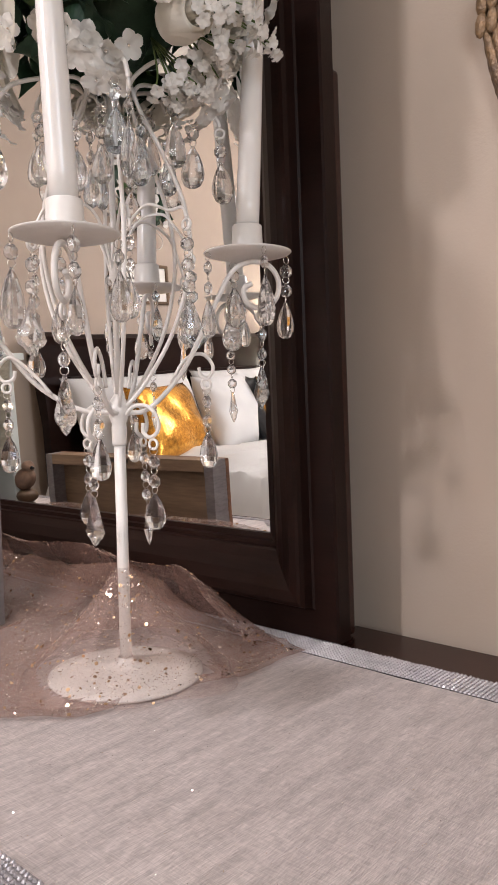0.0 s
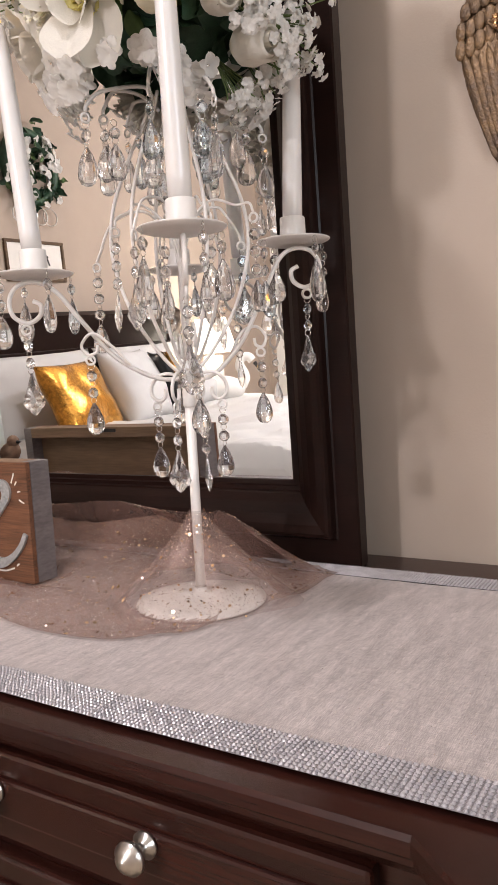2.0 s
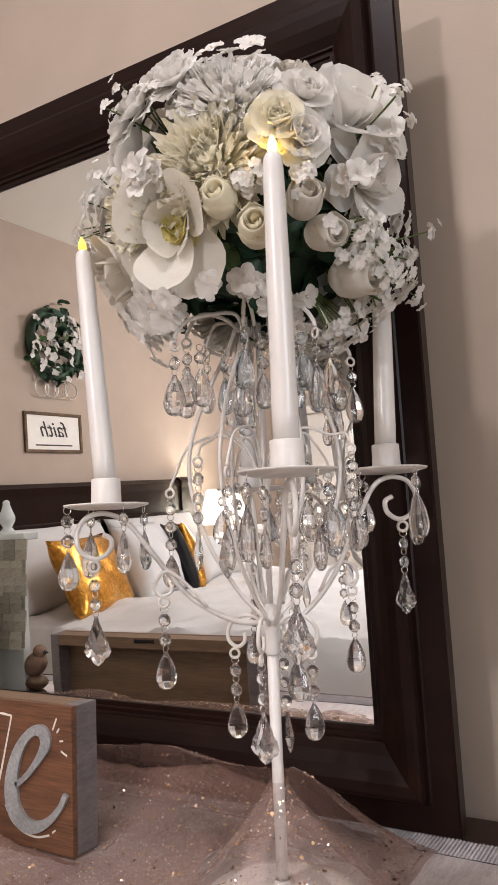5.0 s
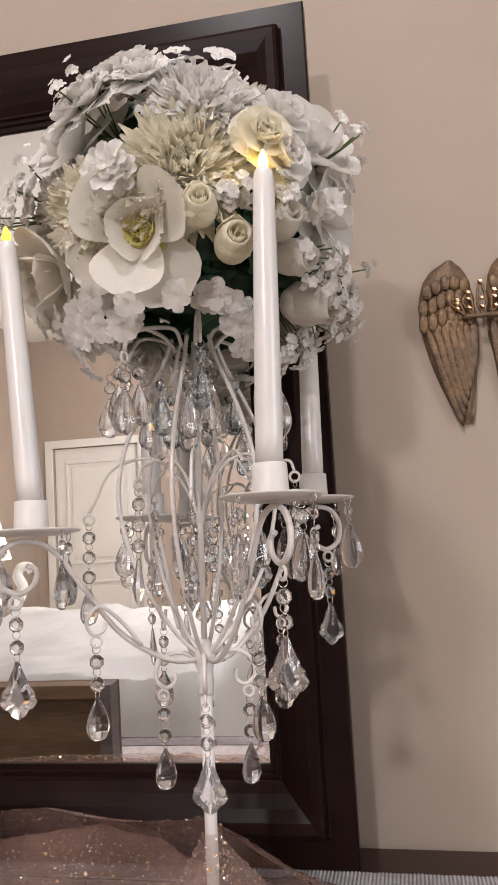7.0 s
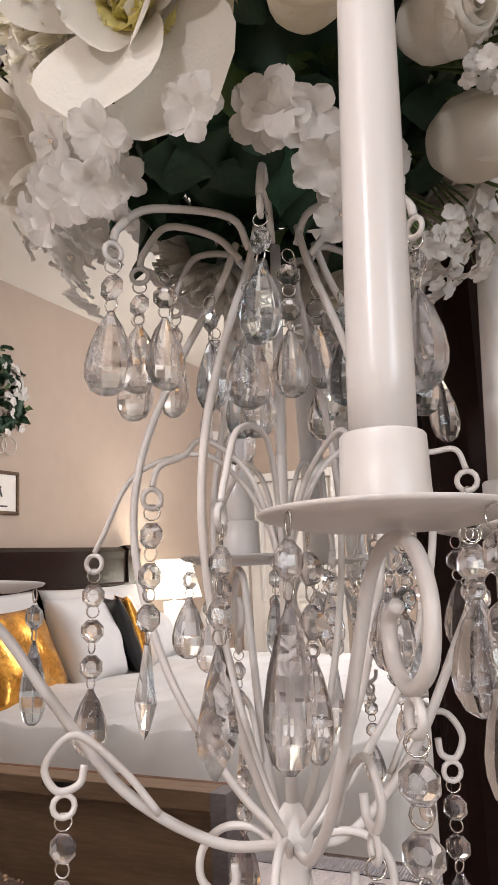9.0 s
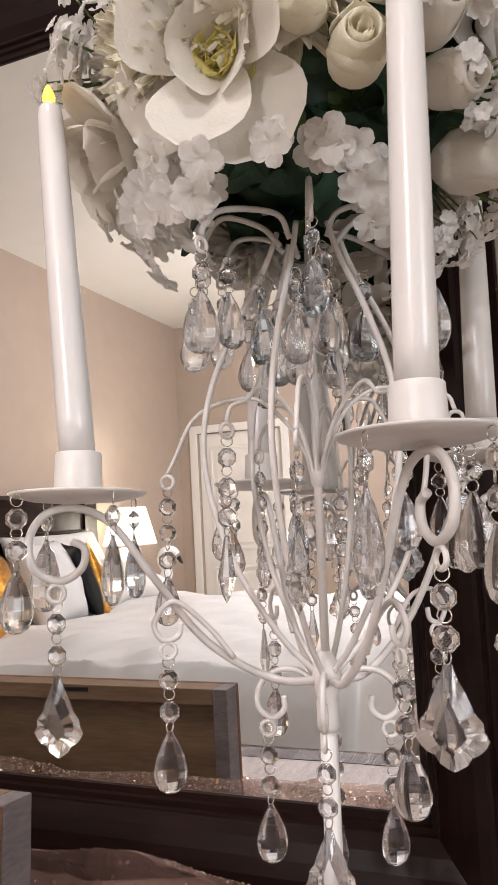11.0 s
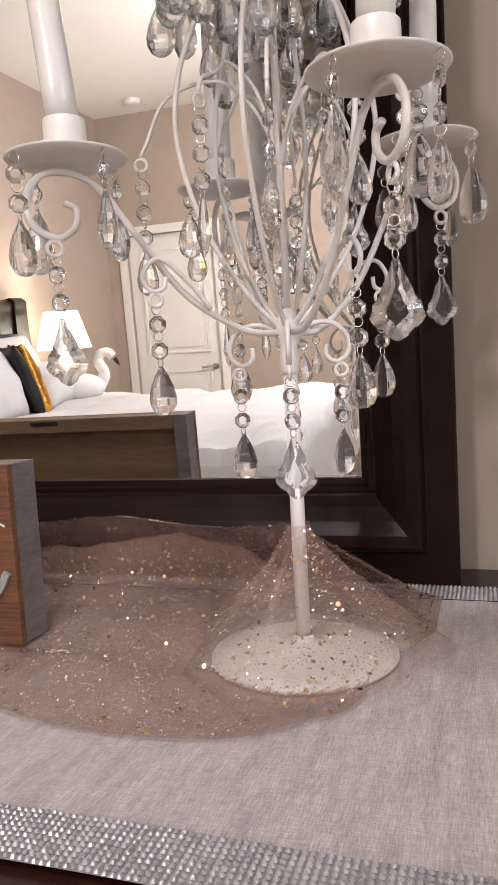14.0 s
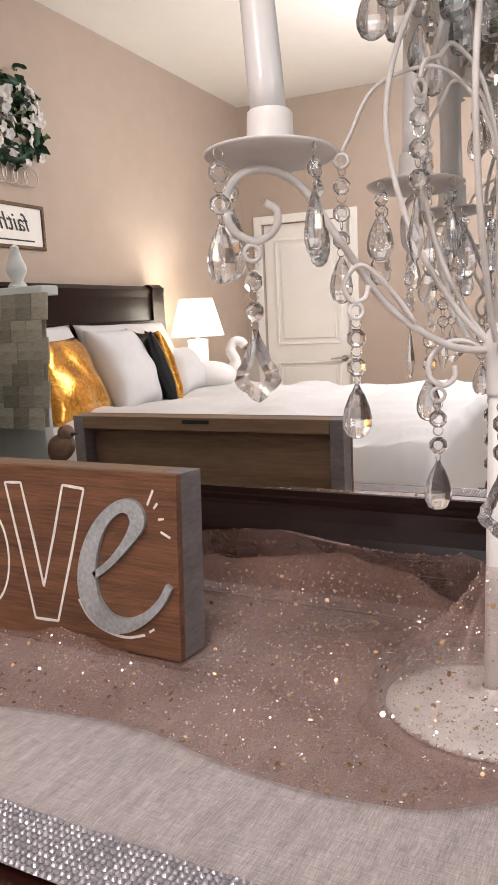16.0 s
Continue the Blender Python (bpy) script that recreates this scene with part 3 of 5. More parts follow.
def flecks(name, count, r0, r1, mat, where, n=6, seed=3):
    rnd = random.Random(seed)
    verts, faces = [], []
    for _ in range(count):
        f = where[0] if rnd.random() < 0.74 else (where[1] if rnd.random() < 0.80 else where[2])
        u, v = rnd.random(), rnd.random()
        e = 0.004
        u, v = min(u, 0.99), min(v, 0.99)
        p, pu, pv = f(u, v), f(u + e, v), f(u, v + e)
        nrm = (pu - p).cross(pv - p)
        if nrm.length < 1e-12:
            continue
        nrm.normalize()
        if nrm.z < 0:
            nrm = -nrm
        p = p + nrm * 0.0006
        nrm = (nrm + Vector((rnd.uniform(-.5, .5), rnd.uniform(-.5, .5), rnd.uniform(-.5, .5)))).normalized()
        s1 = nrm.orthogonal().normalized()
        s2 = nrm.cross(s1)
        r, k = rnd.uniform(r0, r1), len(verts)
        for q in range(n):
            a = q * 2 * math.pi / n
            verts.append(p + r * (math.cos(a) * s1 + math.sin(a) * s2))
        faces.append(tuple(range(k, k + n)))
    me = bpy.data.meshes.new(name)
    me.from_pydata(verts, [], faces)
    me.materials.append(mat)
    ob = new(name, me)
    ob.parent = tulle
    return ob


tagged(flecks("gold_sequin_dots", 1350, 0.0010, 0.0022, M_GOLD, (tulle_at, fold_at, wrap_at), 8), "small gold sequin dots", kind="stuff")
tagged(flecks("glitter", 24000, 0.0004, 0.0009, M_GLIT, (tulle_at, fold_at, wrap_at), 4, 9), "fine silver glitter", kind="stuff")

# ---- wooden word sign ----
SX0, SX1, SY0, SY1, SZ0, SZ1 = -0.70, -0.2515, -0.027, 0.014, TABLE + 0.003, 0.963
sign = thing("wooden_word_sign", "brown wooden box sign with white letters, standing on tulle", "sign")
part("front_board", boxed(SX0, SY0, SZ0, SX1, SY0 + 0.008, SZ1, 0.0012), M_SIGN, sign, "brown grained front board", smooth=False)
th = 0.020
for n, b in (("top_side", (SX0 + th, SY0 + 0.0083, SZ1 - th, SX1 - th, SY1, SZ1 - 0.0002)), ("bottom_side", (SX0 + th, SY0 + 0.0083, SZ0, SX1 - th, SY1, SZ0 + th)), ("end_side", (SX0, SY0 + 0.0083, SZ0, SX0 + th - 0.0003, SY1, SZ1 - 0.0002)), ("end_side", (SX1 - th + 0.0003, SY0 + 0.0083, SZ0, SX1 - 0.0002, SY1, SZ1 - 0.0002))):
    part(n, boxed(*b, 0.0008), M_SIGN_BACK if "end" not in n else M_SIGN_SIDE, sign, smooth=False)
part("back_panel", boxed(SX0 + th, SY0 + 0.0085, SZ0 + th, SX1 - th, SY0 + 0.014, SZ1 - th), M_SIGN_BACK, sign, smooth=False)
part("hanger_slot", boxed(-0.50, SY1, SZ1 - 0.0095, -0.455, SY1 + 0.0012, SZ1 - 0.0035, 0.0005), M_DARK, sign, "dark metal hanger", smooth=False)


def ribbon(name, pts, widths, depth, mat, parent, label=""):
    """A flat raised stroke on the sign's front along pts (x, z)."""
    bm = bmesh.new()
    pts = [Vector((p[0], 0, p[1])) for p in pts]
    fr, bk = [], []
    for i, p in enumerate(pts):
        d = (pts[min(i + 1, len(pts) - 1)] - pts[max(i - 1, 0)]).normalized()
        nrm = Vector((-d.z, 0, d.x))
        w = widths[i] if isinstance(widths, (list, tuple)) else widths
        l, r = p + nrm * w / 2, p - nrm * w / 2
        fr.append((bm.verts.new((l.x, SY0 - depth, l.z)), bm.verts.new((r.x, SY0 - depth, r.z))))
        bk.append((bm.verts.new((l.x, SY0 - 0.0001, l.z)), bm.verts.new((r.x, SY0 - 0.0001, r.z))))
    for i in range(len(pts) - 1):
        bm.faces.new((fr[i][0], fr[i][1], fr[i + 1][1], fr[i + 1][0]))
        bm.faces.new((fr[i][0], fr[i + 1][0], bk[i + 1][0], bk[i][0]))
        bm.faces.new((fr[i][1], bk[i][1], bk[i + 1][1], fr[i + 1][1]))
    bm.faces.new((fr[0][0], bk[0][0], bk[0][1], fr[0][1]))
    bm.faces.new((fr[-1][0], fr[-1][1], bk[-1][1], bk[-1][0]))
    return part(name, bm, mat, parent, label, smooth=False)


# script letter e in zinc: its middle line and stroke width
E_LINE = smoothline([(-0.336, 0, 0.868), (-0.318, 0, 0.882), (-0.300, 0, 0.902), (-0.291, 0, 0.918), (-0.297, 0, 0.929), (-0.312, 0, 0.927), (-0.330, 0, 0.909), (-0.342, 0, 0.880), (-0.342, 0, 0.850), (-0.328, 0, 0.832), (-0.308, 0, 0.829), (-0.288, 0, 0.838), (-0.272, 0, 0.853), (-0.263, 0, 0.868)], 7)
nE = len(E_LINE) - 1
E_W = []
for i in range(nE + 1):
    t = i / nE
    E_W.append(0.0065 + 0.012 * math.exp(-((t - 0.26) / 0.1) ** 2) * 0.8 + 0.0155 * math.exp(-((t - 0.62) / 0.17) ** 2))
ribbon("letter_e", [(-0.3035 + 1.10 * (p.x + 0.3035), 0.879 + 1.07 * (p.z - 0.879)) for p in E_LINE], E_W, 0.004, M_ZINC, sign, "galvanised metal letter e")
V = [(-0.445, 0.9455), (-0.4145, 0.8165), (-0.3865, 0.8175), (-0.3495, 0.9450), (-0.3740, 0.9470), (-0.4020, 0.8490), (-0.4250, 0.9465), (-0.445, 0.9455)]
for k, (a, b) in enumerate(zip(V, V[1:])):
    mid = ((a[0] + b[0]) / 2 + 0.0006, (a[1] + b[1]) / 2)
    ribbon("letter_V_line", [a, mid, b], [0.0022, 0.0027, 0.002], 0.0006 + 0.0001 * (k % 2), M_CHALK, sign)
O_LINE = [(-0.477 + 0.032 * math.cos(a), 0.872 + 0.05 * math.sin(a)) for a in [i * math.pi / 20 for i in range(41)]]
ribbon("letter_o_line", O_LINE, 0.0022, 0.0006, M_CHALK, sign)
for a, b in (((-0.281, 0.935), (-0.2745, 0.9485)), ((-0.2745, 0.9325), (-0.2705, 0.9375)), ((-0.2700, 0.9235), (-0.2645, 0.9245)), ((-0.2680, 0.9130), (-0.2585, 0.9085)), ((-0.283, 0.8225), (-0.278, 0.826))):
    ribbon("accent_stroke", [a, b], 0.002, 0.0006, M_CHALK, sign)
ribbon("accent_stroke", [(p.x, p.z) for p in smoothline([(-0.3605, 0, 0.842), (-0.349, 0, 0.826), (-0.330, 0, 0.8165), (-0.308, 0, 0.814), (-0.288, 0, 0.819)], 6)], 0.0024, 0.0006, M_CHALK, sign)

# ---- candle stand ----
HUB = 1.066
stand = thing("candelabra", "white enamelled wire candelabra with four arms, hung with crystals", "candelabra", (0, 0, TABLE))
BASE = Matrix.Translation((0, 0, -TABLE))


def spart(name, bm, mat=None, label="", parent=None, smooth=True):
    bm.transform(BASE)
    return part(name, bm, mat or M_WHITE, parent or stand, label, smooth)


spart("foot_disc", lathe(bmesh.new(), [(0, TABLE + 0.0012), (0.074, TABLE + 0.0012), (0.0765, TABLE + 0.003), (0.076, TABLE + 0.0055), (0.060, TABLE + 0.009), (0.03, TABLE + 0.0125), (0.009, TABLE + 0.015), (0.007, TABLE + 0.02)], 48))
spart("stem", lathe(bmesh.new(), [(0, TABLE + 0.012), (0.0058, TABLE + 0.012), (0.0058, 1.03), (0, 1.03)], 16))
spart("hub", lathe(bmesh.new(), [(0, 1.028), (0.0066, 1.028), (0.0074, 1.031), (0.0074, 1.046), (0.0068, 1.049), (0.0092, 1.056), (0.0100, 1.064), (0.008, 1.072), (0.0045, 1.078), (0, 1.08)], 20))
spart("upper_rod", lathe(bmesh.new(), [(0, 1.07), (0.0030, 1.07), (0.0030, 1.37), (0, 1.37)], 12))
spart("collar", lathe(bmesh.new(), [(0.0034, 1.188), (0.005, 1.191), (0.0054, 1.198), (0.0042, 1.203), (0.0034, 1.205)], 16))


def polar(az, pts):
    c, s = math.cos(math.radians(az)), math.sin(math.radians(az))
    return [Vector((r * c, r * s, z)) for r, z in pts]


# bulging cage wires, from the hub to the bowl
for az in (-92, -32, 28, 88, 148, 208):
    spart("cage_wire", tube(bmesh.new(), smoothline(polar(az, [(0.004, 1.062), (0.030, 1.090), (0.060, 1.140), (0.077, 1.200), (0.074, 1.250), (0.055, 1.300), (0.032, 1.345), (0.022, 1.372)]), 6), 0.0021, 8))

# arms: azimuth, distance, height of plate, lean of candle (x, y)
ARMS = [(-52.5, 0.151, 1.197, (0.012, -0.022), "lit"), (-139.8, 0.161, 1.181, (-0.024, -0.004), "dim"), (37.8, 0.130, 1.208, (0.004, 0.016), "off"), (127, 0.150, 1.202, (-0.004, 0.010), "off")]
RINGS, CURL2 = [], []
for az, R, pz, lean, lit in ARMS:
    c, s = math.cos(math.radians(az)), math.sin(math.radians(az))
    k = R / 0.15
    dz = pz - 1.197
    line = polar(az, [(0.004, 1.060), (0.035 * k, 1.064), (0.075 * k, 1.096 + dz * 0.4), (0.108 * k, 1.146 + dz * 0.8), (0.13 * k, 1.180 + dz), (R, pz - 0.006), (R + 0.019, pz - 0.009), (R + 0.029, pz - 0.024), (R + 0.026, pz - 0.042), (R + 0.011, pz - 0.050), (R - 0.002, pz - 0.043), (R - 0.004, pz - 0.031), (R + 0.004, pz - 0.026)])
    spart("arm", tube(bmesh.new(), smoothline(line, 7), 0.0026, 8))
    rp = polar(az, [(R + 0.013, pz - 0.0575)])[0]
    spart("arm_ring", tube(bmesh.new(), ring_pts(rp, 0.0052, 12, "y", math.radians(az)), 0.0016, 6, True))
    RINGS.append((rp - Vector((0, 0, 0.005)), az))
    line = polar(az + 4, [(0.060 * k, 1.084 + dz * 0.3), (0.076 * k, 1.106 + dz * 0.4), (0.096 * k, 1.116), (0.108 * k, 1.104), (0.103 * k, 1.093), (0.094 * k, 1.095), (0.092 * k, 1.103)])
    spart("arm_curl", tube(bmesh.new(), smoothline(line, 6), 0.0018, 7))
    p2 = polar(az + 4, [(0.1 * k, 1.0865)])[0]
    spart("curl_ring", tube(bmesh.new(), ring_pts(p2, 0.0048, 12, "y", math.radians(az)), 0.0014, 6, True))
    CURL2.append(p2 - Vector((0, 0, 0.0045)))
    pc = polar(az, [(R, pz)])[0]
    spart("drip_plate", lathe(bmesh.new(), [(0, -0.0012), (0.030, -0.001), (0.041, 0.0018), (0.0423, 0.0032), (0.0415, 0.0036), (0.030, 0.001), (0, 0.001)], 40, Matrix.Translation(pc)))
    spart("candle_cup", lathe(bmesh.new(), [(0, 0.0012), (0.0145, 0.0012), (0.0150, 0.003), (0.0143, 0.028), (0.0136, 0.0288), (0.0125, 0.0285), (0.0122, 0.02), (0, 0.02)], 28, Matrix.Translation(pc)))
    # candle: a thing of its own, set into the cup
    foot = pc + Vector((0, 0, 0.0205))
    axis = Vector((lean[0], lean[1], 0.265)).normalized()
    q = Vector((0, 0, 1)).rotation_difference(axis).to_matrix().to_4x4()
    words = {"lit": "white LED taper candle with glowing amber flame tip", "dim": "white LED taper candle with dim amber flame tip", "off": "white LED taper candle standing in a cup"}[lit]
    candle = thing("taper_candle", words, "candle", group="candles on the candelabra")
    candle.matrix_basis = Matrix.Translation(foot) @ q
    part("wax", lathe(bmesh.new(), [(0, 0), (0.0112, 0), (0.0113, 0.03), (0.0105, 0.12), (0.0092, 0.22), (0.0086, 0.240), (0.0078, 0.2465), (0.006, 0.2495), (0.0045, 0.2505), (0, 0.2505)], 28), M_WAX, candle)
    part("flame_tip", lathe(bmesh.new(), [(0, 0.2502), (0.0030, 0.2505), (0.0042, 0.2535), (0.0043, 0.2565), (0.0033, 0.2605), (0.0016, 0.2645), (0, 0.2665)], 14), {"lit": M_FLAME, "dim": M_FLAME_DIM, "off": M_WAX}[lit], candle)
    # hooks round the plate
    for t in (25, 115, 205, 295):
        a = math.radians(az + t)
        RINGS.append((pc + Vector((0.0405 * math.cos(a), 0.0405 * math.sin(a), 0.0)), az + t))

# umbrella of thin arcs from the collar, with rings at their ends
ARCS = []
for i, az in enumerate((-168, -122, -78, -28, 5, 52, 98, 145)):
    out = 0.108 if i % 2 == 0 else 0.074
    drop = (1.196, 1.222, 1.205, 1.226, 1.228, 1.21, 1.2, 1.218)[i]
    out = 0.094 if az == 5 else out
    line = polar(az, [(0.003, 1.192), (0.008, 1.212), (0.022, 1.236 + 0.004 * (i % 3)), (0.046, 1.2535), (out * 0.78, 1.244), (out * 0.95, drop + 0.016), (out, drop + 0.006)])
    spart("crystal_arc", tube(bmesh.new(), smoothline(line, 6), 0.0015, 7))
    p = polar(az, [(out, drop)])[0]
    spart("arc_ring", tube(bmesh.new(), ring_pts(p, 0.0048, 12, "y", math.radians(az)), 0.0014, 6, True))
    ARCS.append((p - Vector((0, 0, 0.0045)), az))
# short scrolls under the hub
CURLS = []
for az in (-76, 14, 104, 194):
    line = polar(az, [(0.006, 1.056), (0.018, 1.066), (0.034, 1.066), (0.045, 1.056), (0.046, 1.043), (0.037, 1.036), (0.029, 1.041), (0.029, 1.050)])
    spart("hub_scroll", tube(bmesh.new(), smoothline(line, 6), 0.0021, 7))
    p = polar(az, [(0.040, 1.0295)])[0]
    spart("scroll_ring", tube(bmesh.new(), ring_pts(p, 0.0048, 12, "y", math.radians(az)), 0.0014, 6, True))
    CURLS.append((p - Vector((0, 0, 0.0045)), az))
# crown of arcs under the flowers
CROWN = []
for i in range(9):
    az = -150 + i * 40
    out = 0.106 if i % 2 else 0.076
    zz = 1.332 if i % 2 else 1.352
    line = polar(az, [(0.02, 1.362), (0.034, 1.376), (out * 0.8, zz + 0.03), (out * 0.97, zz + 0.014), (out, zz + 0.006)])
    spart("crown_arc", tube(bmesh.new(), smoothline(line, 5), 0.0021, 7))
    p = polar(az, [(out, zz)])[0]
    spart("crown_ring", tube(bmesh.new(), ring_pts(p, 0.0046, 12, "y", math.radians(az)), 0.0014, 6, True))
    CROWN.append((p - Vector((0, 0, 0.0045)), az))

# ---- crystals ----
def bead_mesh(bm, z, r=0.0066):
    lathe(bm, [(0, -0.0034), (0.0036, -0.0034), (r, -0.0004), (r, 0.0004), (0.0036, 0.0034), (0, 0.0034)], 8, pose(0, 0, z, 90, 22.5, 0))


def drop_mesh(bm, z, L=0.036, w=0.0100):
    lathe(bm, [(0, 0), (0.0016, -0.0004), (0.0027, -0.003), (w * 0.52, -L * 0.2), (w * 0.84, -L * 0.42), (w, -L * 0.64), (w * 0.95, -L * 0.78), (w * 0.68, -L * 0.93), (w * 0.3, -L * 0.99), (0, -L)], 10, Matrix.Translation((0, 0, z)) @ pose(0, 0, 0, 0, 0, 22.5), (1, 0.58))


def spear_mesh(bm, z, L=0.042, w=0.006):
    lathe(bm, [(0, 0), (0.0018, -0.001), (w * 0.6, -L * 0.3), (w, -L * 0.62), (w * 0.5, -L * 0.88), (0, -L)], 6, Matrix.Translation((0, 0, z)), (1, 0.7))


def leaf_drop_mesh(bm, z, L=0.047, w=0.0165):
    """A scalloped pendeloque with a ridge."""
    side = [(0.002, 0), (0.004, -0.14), (0.0065, -0.24), (0.55 * w, -0.36), (0.62 * w, -0.44), (0.86 * w, -0.54), (0.88 * w, -0.62), (1.0 * w, -0.70), (0.86 * w, -0.78), (0.70 * w, -0.83), (0.50 * w, -0.86), (0.38 * w, -0.93), (0.12 * w, -0.985), (0, -1.0)]
    ring = [(x, q * L) for x, q in side] + [(-x, q * L) for x, q in reversed(side[:-1])]
    c1 = [bm.verts.new((x * 0.45, 0.0052, z + (q + 0.62 * L) * 0.5 - 0.62 * L)) for x, q in ring]
    rim = [bm.verts.new((x, 0, z + q)) for x, q in ring]
    c2 = [bm.verts.new((x * 0.45, -0.0052, z + (q + 0.62 * L) * 0.5 - 0.62 * L)) for x, q in ring]
    n = len(ring)
    for a, b in ((c1, rim), (rim, c2)):
        for i in range(n):
            bm.faces.new((a[i], a[(i + 1) % n], b[(i + 1) % n], b[i]))
    bm.faces.new(c1)
    bm.faces.new(list(reversed(c2)))


def strand(beads, shape, big=1.0, mat=None, label=""):
    """A chain of octagon beads with a drop at its end, hanging from its origin."""
    mat = mat or M_CRYSTAL
    t = thing("crystal_pendant", label or "clear cut-glass bead chain with a faceted drop", "crystal", group="crystals on the candelabra")
    z = -0.004
    part("wire_loop", tube(bmesh.new(), ring_pts((0, 0, -0.002), 0.0038, 10, "y", 0.6), 0.00045, 4, True), M_WIRE, t)
    for i in range(beads):
        z -= 0.0088
        bm = bmesh.new()
        bead_mesh(bm, z)
        part("bead", bm, mat, t, smooth=False)
        z -= 0.0066
        part("wire_loop", tube(bmesh.new(), ring_pts((0, 0, z - 0.0018), 0.0034, 10, "y", 1.2 * i), 0.00045, 4, True), M_WIRE, t)
        z -= 0.0034
    z -= 0.001
    bm = bmesh.new()
    if shape == "drop":
        drop_mesh(bm, z, 0.036 * big, 0.0102 * big)
    elif shape == "spear":
        spear_mesh(bm, z, 0.042 * big, 0.006 * big)
    else:
        leaf_drop_mesh(bm, z, 0.047 * big, 0.0165 * big)
    part({"drop": "teardrop", "spear": "spear_drop", "leaf": "pendeloque"}[shape], bm, mat, t, smooth=False)
    return t


L1 = "clear cut-glass bead chain with a faceted teardrop"
L2 = "clear cut-glass bead chain with a scalloped pendeloque"
L3 = "clear cut-glass bead chain with a slim spear drop"
KINDS = {"2d": strand(2, "drop", 1.0, None, L1), "1d": strand(1, "drop", 1.12, None, L1), "2l": strand(2, "leaf", 1.0, None, L2), "3s": strand(3, "spear", 1.0, None, L3), "1D": strand(1, "drop", 1.3, None, L1),
         "2b": strand(2, "leaf", 0.9, M_BLUE_GLINT, "clear cut-glass bead chain with a scalloped pendeloque, blue glints tinted in"), "3d": strand(3, "drop", 0.95, None, L1), "1b": strand(1, "drop", 1.1, M_BLUE_GLINT, "clear cut-glass bead and faceted teardrop, blue glints tinted in")}
USED = set()


def hang(kind, p, turn):
    m = Matrix.Translation(p) @ pose(0, 0, 0, random.uniform(-2, 2), random.uniform(-2, 2), turn)
    if kind not in USED:
        USED.add(kind)
        KINDS[kind].matrix_basis = m
    else:
        copy_thing(KINDS[kind], m)


rnd = random.Random(11)
ai = 0
for p, az in RINGS:
    i = ai % 5
    arm = ai // 5
    if i == 0:
        hang(("2l", "2l", "2b", "3s")[arm], p, rnd.uniform(-30, 30))
    else:
        hang(("2d", "1d", "1b" if arm % 2 else "2d", "1D")[i - 1], p, rnd.uniform(0, 180))
    ai += 1
for i, (p, az) in enumerate(ARCS):
    hang(("3d", "3s", "2l", "2d", "3d", "2b", "3s", "3d")[i], p, rnd.uniform(0, 180))
for i, (p, az) in enumerate(CURLS):
    hang(("2l", "2d", "3s", "2d")[i], p, rnd.uniform(-30, 30))
for p in CURL2:
    hang("2d", p, rnd.uniform(-40, 40))
for i, (p, az) in enumerate(CROWN):
    hang(("1d", "1d", "1b", "1D", "1d", "1d", "1b", "1d", "1d")[i], p, rnd.uniform(0, 180))
for i in range(13):
    a = math.radians(-170 + i * 67.5 + rnd.uniform(-9, 9))
    r = rnd.uniform(0.022, 0.098)
    hang(("1d", "2d", "1b")[i % 3], Vector((r * math.cos(a), r * math.sin(a), 1.345 + rnd.uniform(-0.02, 0.02))), rnd.uniform(0, 180))


# ---- flowers ----
CEN = Vector((0.004, -0.002, 1.487))
bouquet = thing("flower_arrangement", "round white and cream silk flower arrangement on the candelabra", "flowers", CEN)


def petal(bm, phi, L, W, e0, e1, cup=0.25, base=0.0, lift=0.0, nu=6, nv=5, tip=0.55, ruffle=0.0, seed=0.0):
    """A petal that leaves the axis at angle phi; e0 and e1 are its slopes in degrees at its foot and tip."""
    c, s = math.cos(phi), math.sin(phi)
    rows, r, h = [], base, lift
    for i in range(nu + 1):
        u = i / nu
        e = math.radians(e0 + (e1 - e0) * u)
        if i:
            r += math.cos(e) * L / nu
            h += math.sin(e) * L / nu
        w = W * (math.sin(math.pi * min(1.0, 0.06 + 0.94 * u ** 0.8) ** 1.0 * 0.5) ** 0.8) * max(0.06, 1 - (max(0.0, (u - tip) / (1 - tip)) ** 2.2)) ** 0.5
        row = []
        for j in range(nv + 1):
            v = 2 * j / nv - 1
            bend = cup * w * v * v
            rr, hh = r - bend * math.sin(e), h + bend * math.cos(e)
            if ruffle:
                k = ruffle * u * u * noise.noise(Vector((v * 2.2 + seed * 7, u * 3, seed * 13 + phi)))
                rr, hh = rr - k * math.sin(e), hh + k * math.cos(e)
            row.append(bm.verts.new((rr * c - v * w * s, rr * s + v * w * c, hh)))
        rows.append(row)
    for a, b in zip(rows, rows[1:]):
        for j in range(nv):
            bm.faces.new((a[j], a[j + 1], b[j + 1], b[j]))


def rose(R, layers=((3, 0.40, 84, 100), (4, 0.55, 78, 98), (5, 0.72, 68, 90), (6, 0.90, 54, 66), (7, 1.05, 32, 24), (6, 1.08, 14, -8)), seed=1):
    bm = bmesh.new()
    q = random.Random(seed)
    for k, (n, f, e0, e1) in enumerate(layers):
        for i in range(n):
            petal(bm, 2 * math.pi * (i + 0.37 * k + q.uniform(-0.1, 0.1)) / n, R * f, R * (0.30 + 0.085 * k), e0 + q.uniform(-5, 5), e1 + q.uniform(-14, 8), 0.30 - 0.03 * k, R * 0.04 * k, -R * 0.05 * k, 6, 6, 0.66, R * 0.16, q.random())
    return bm


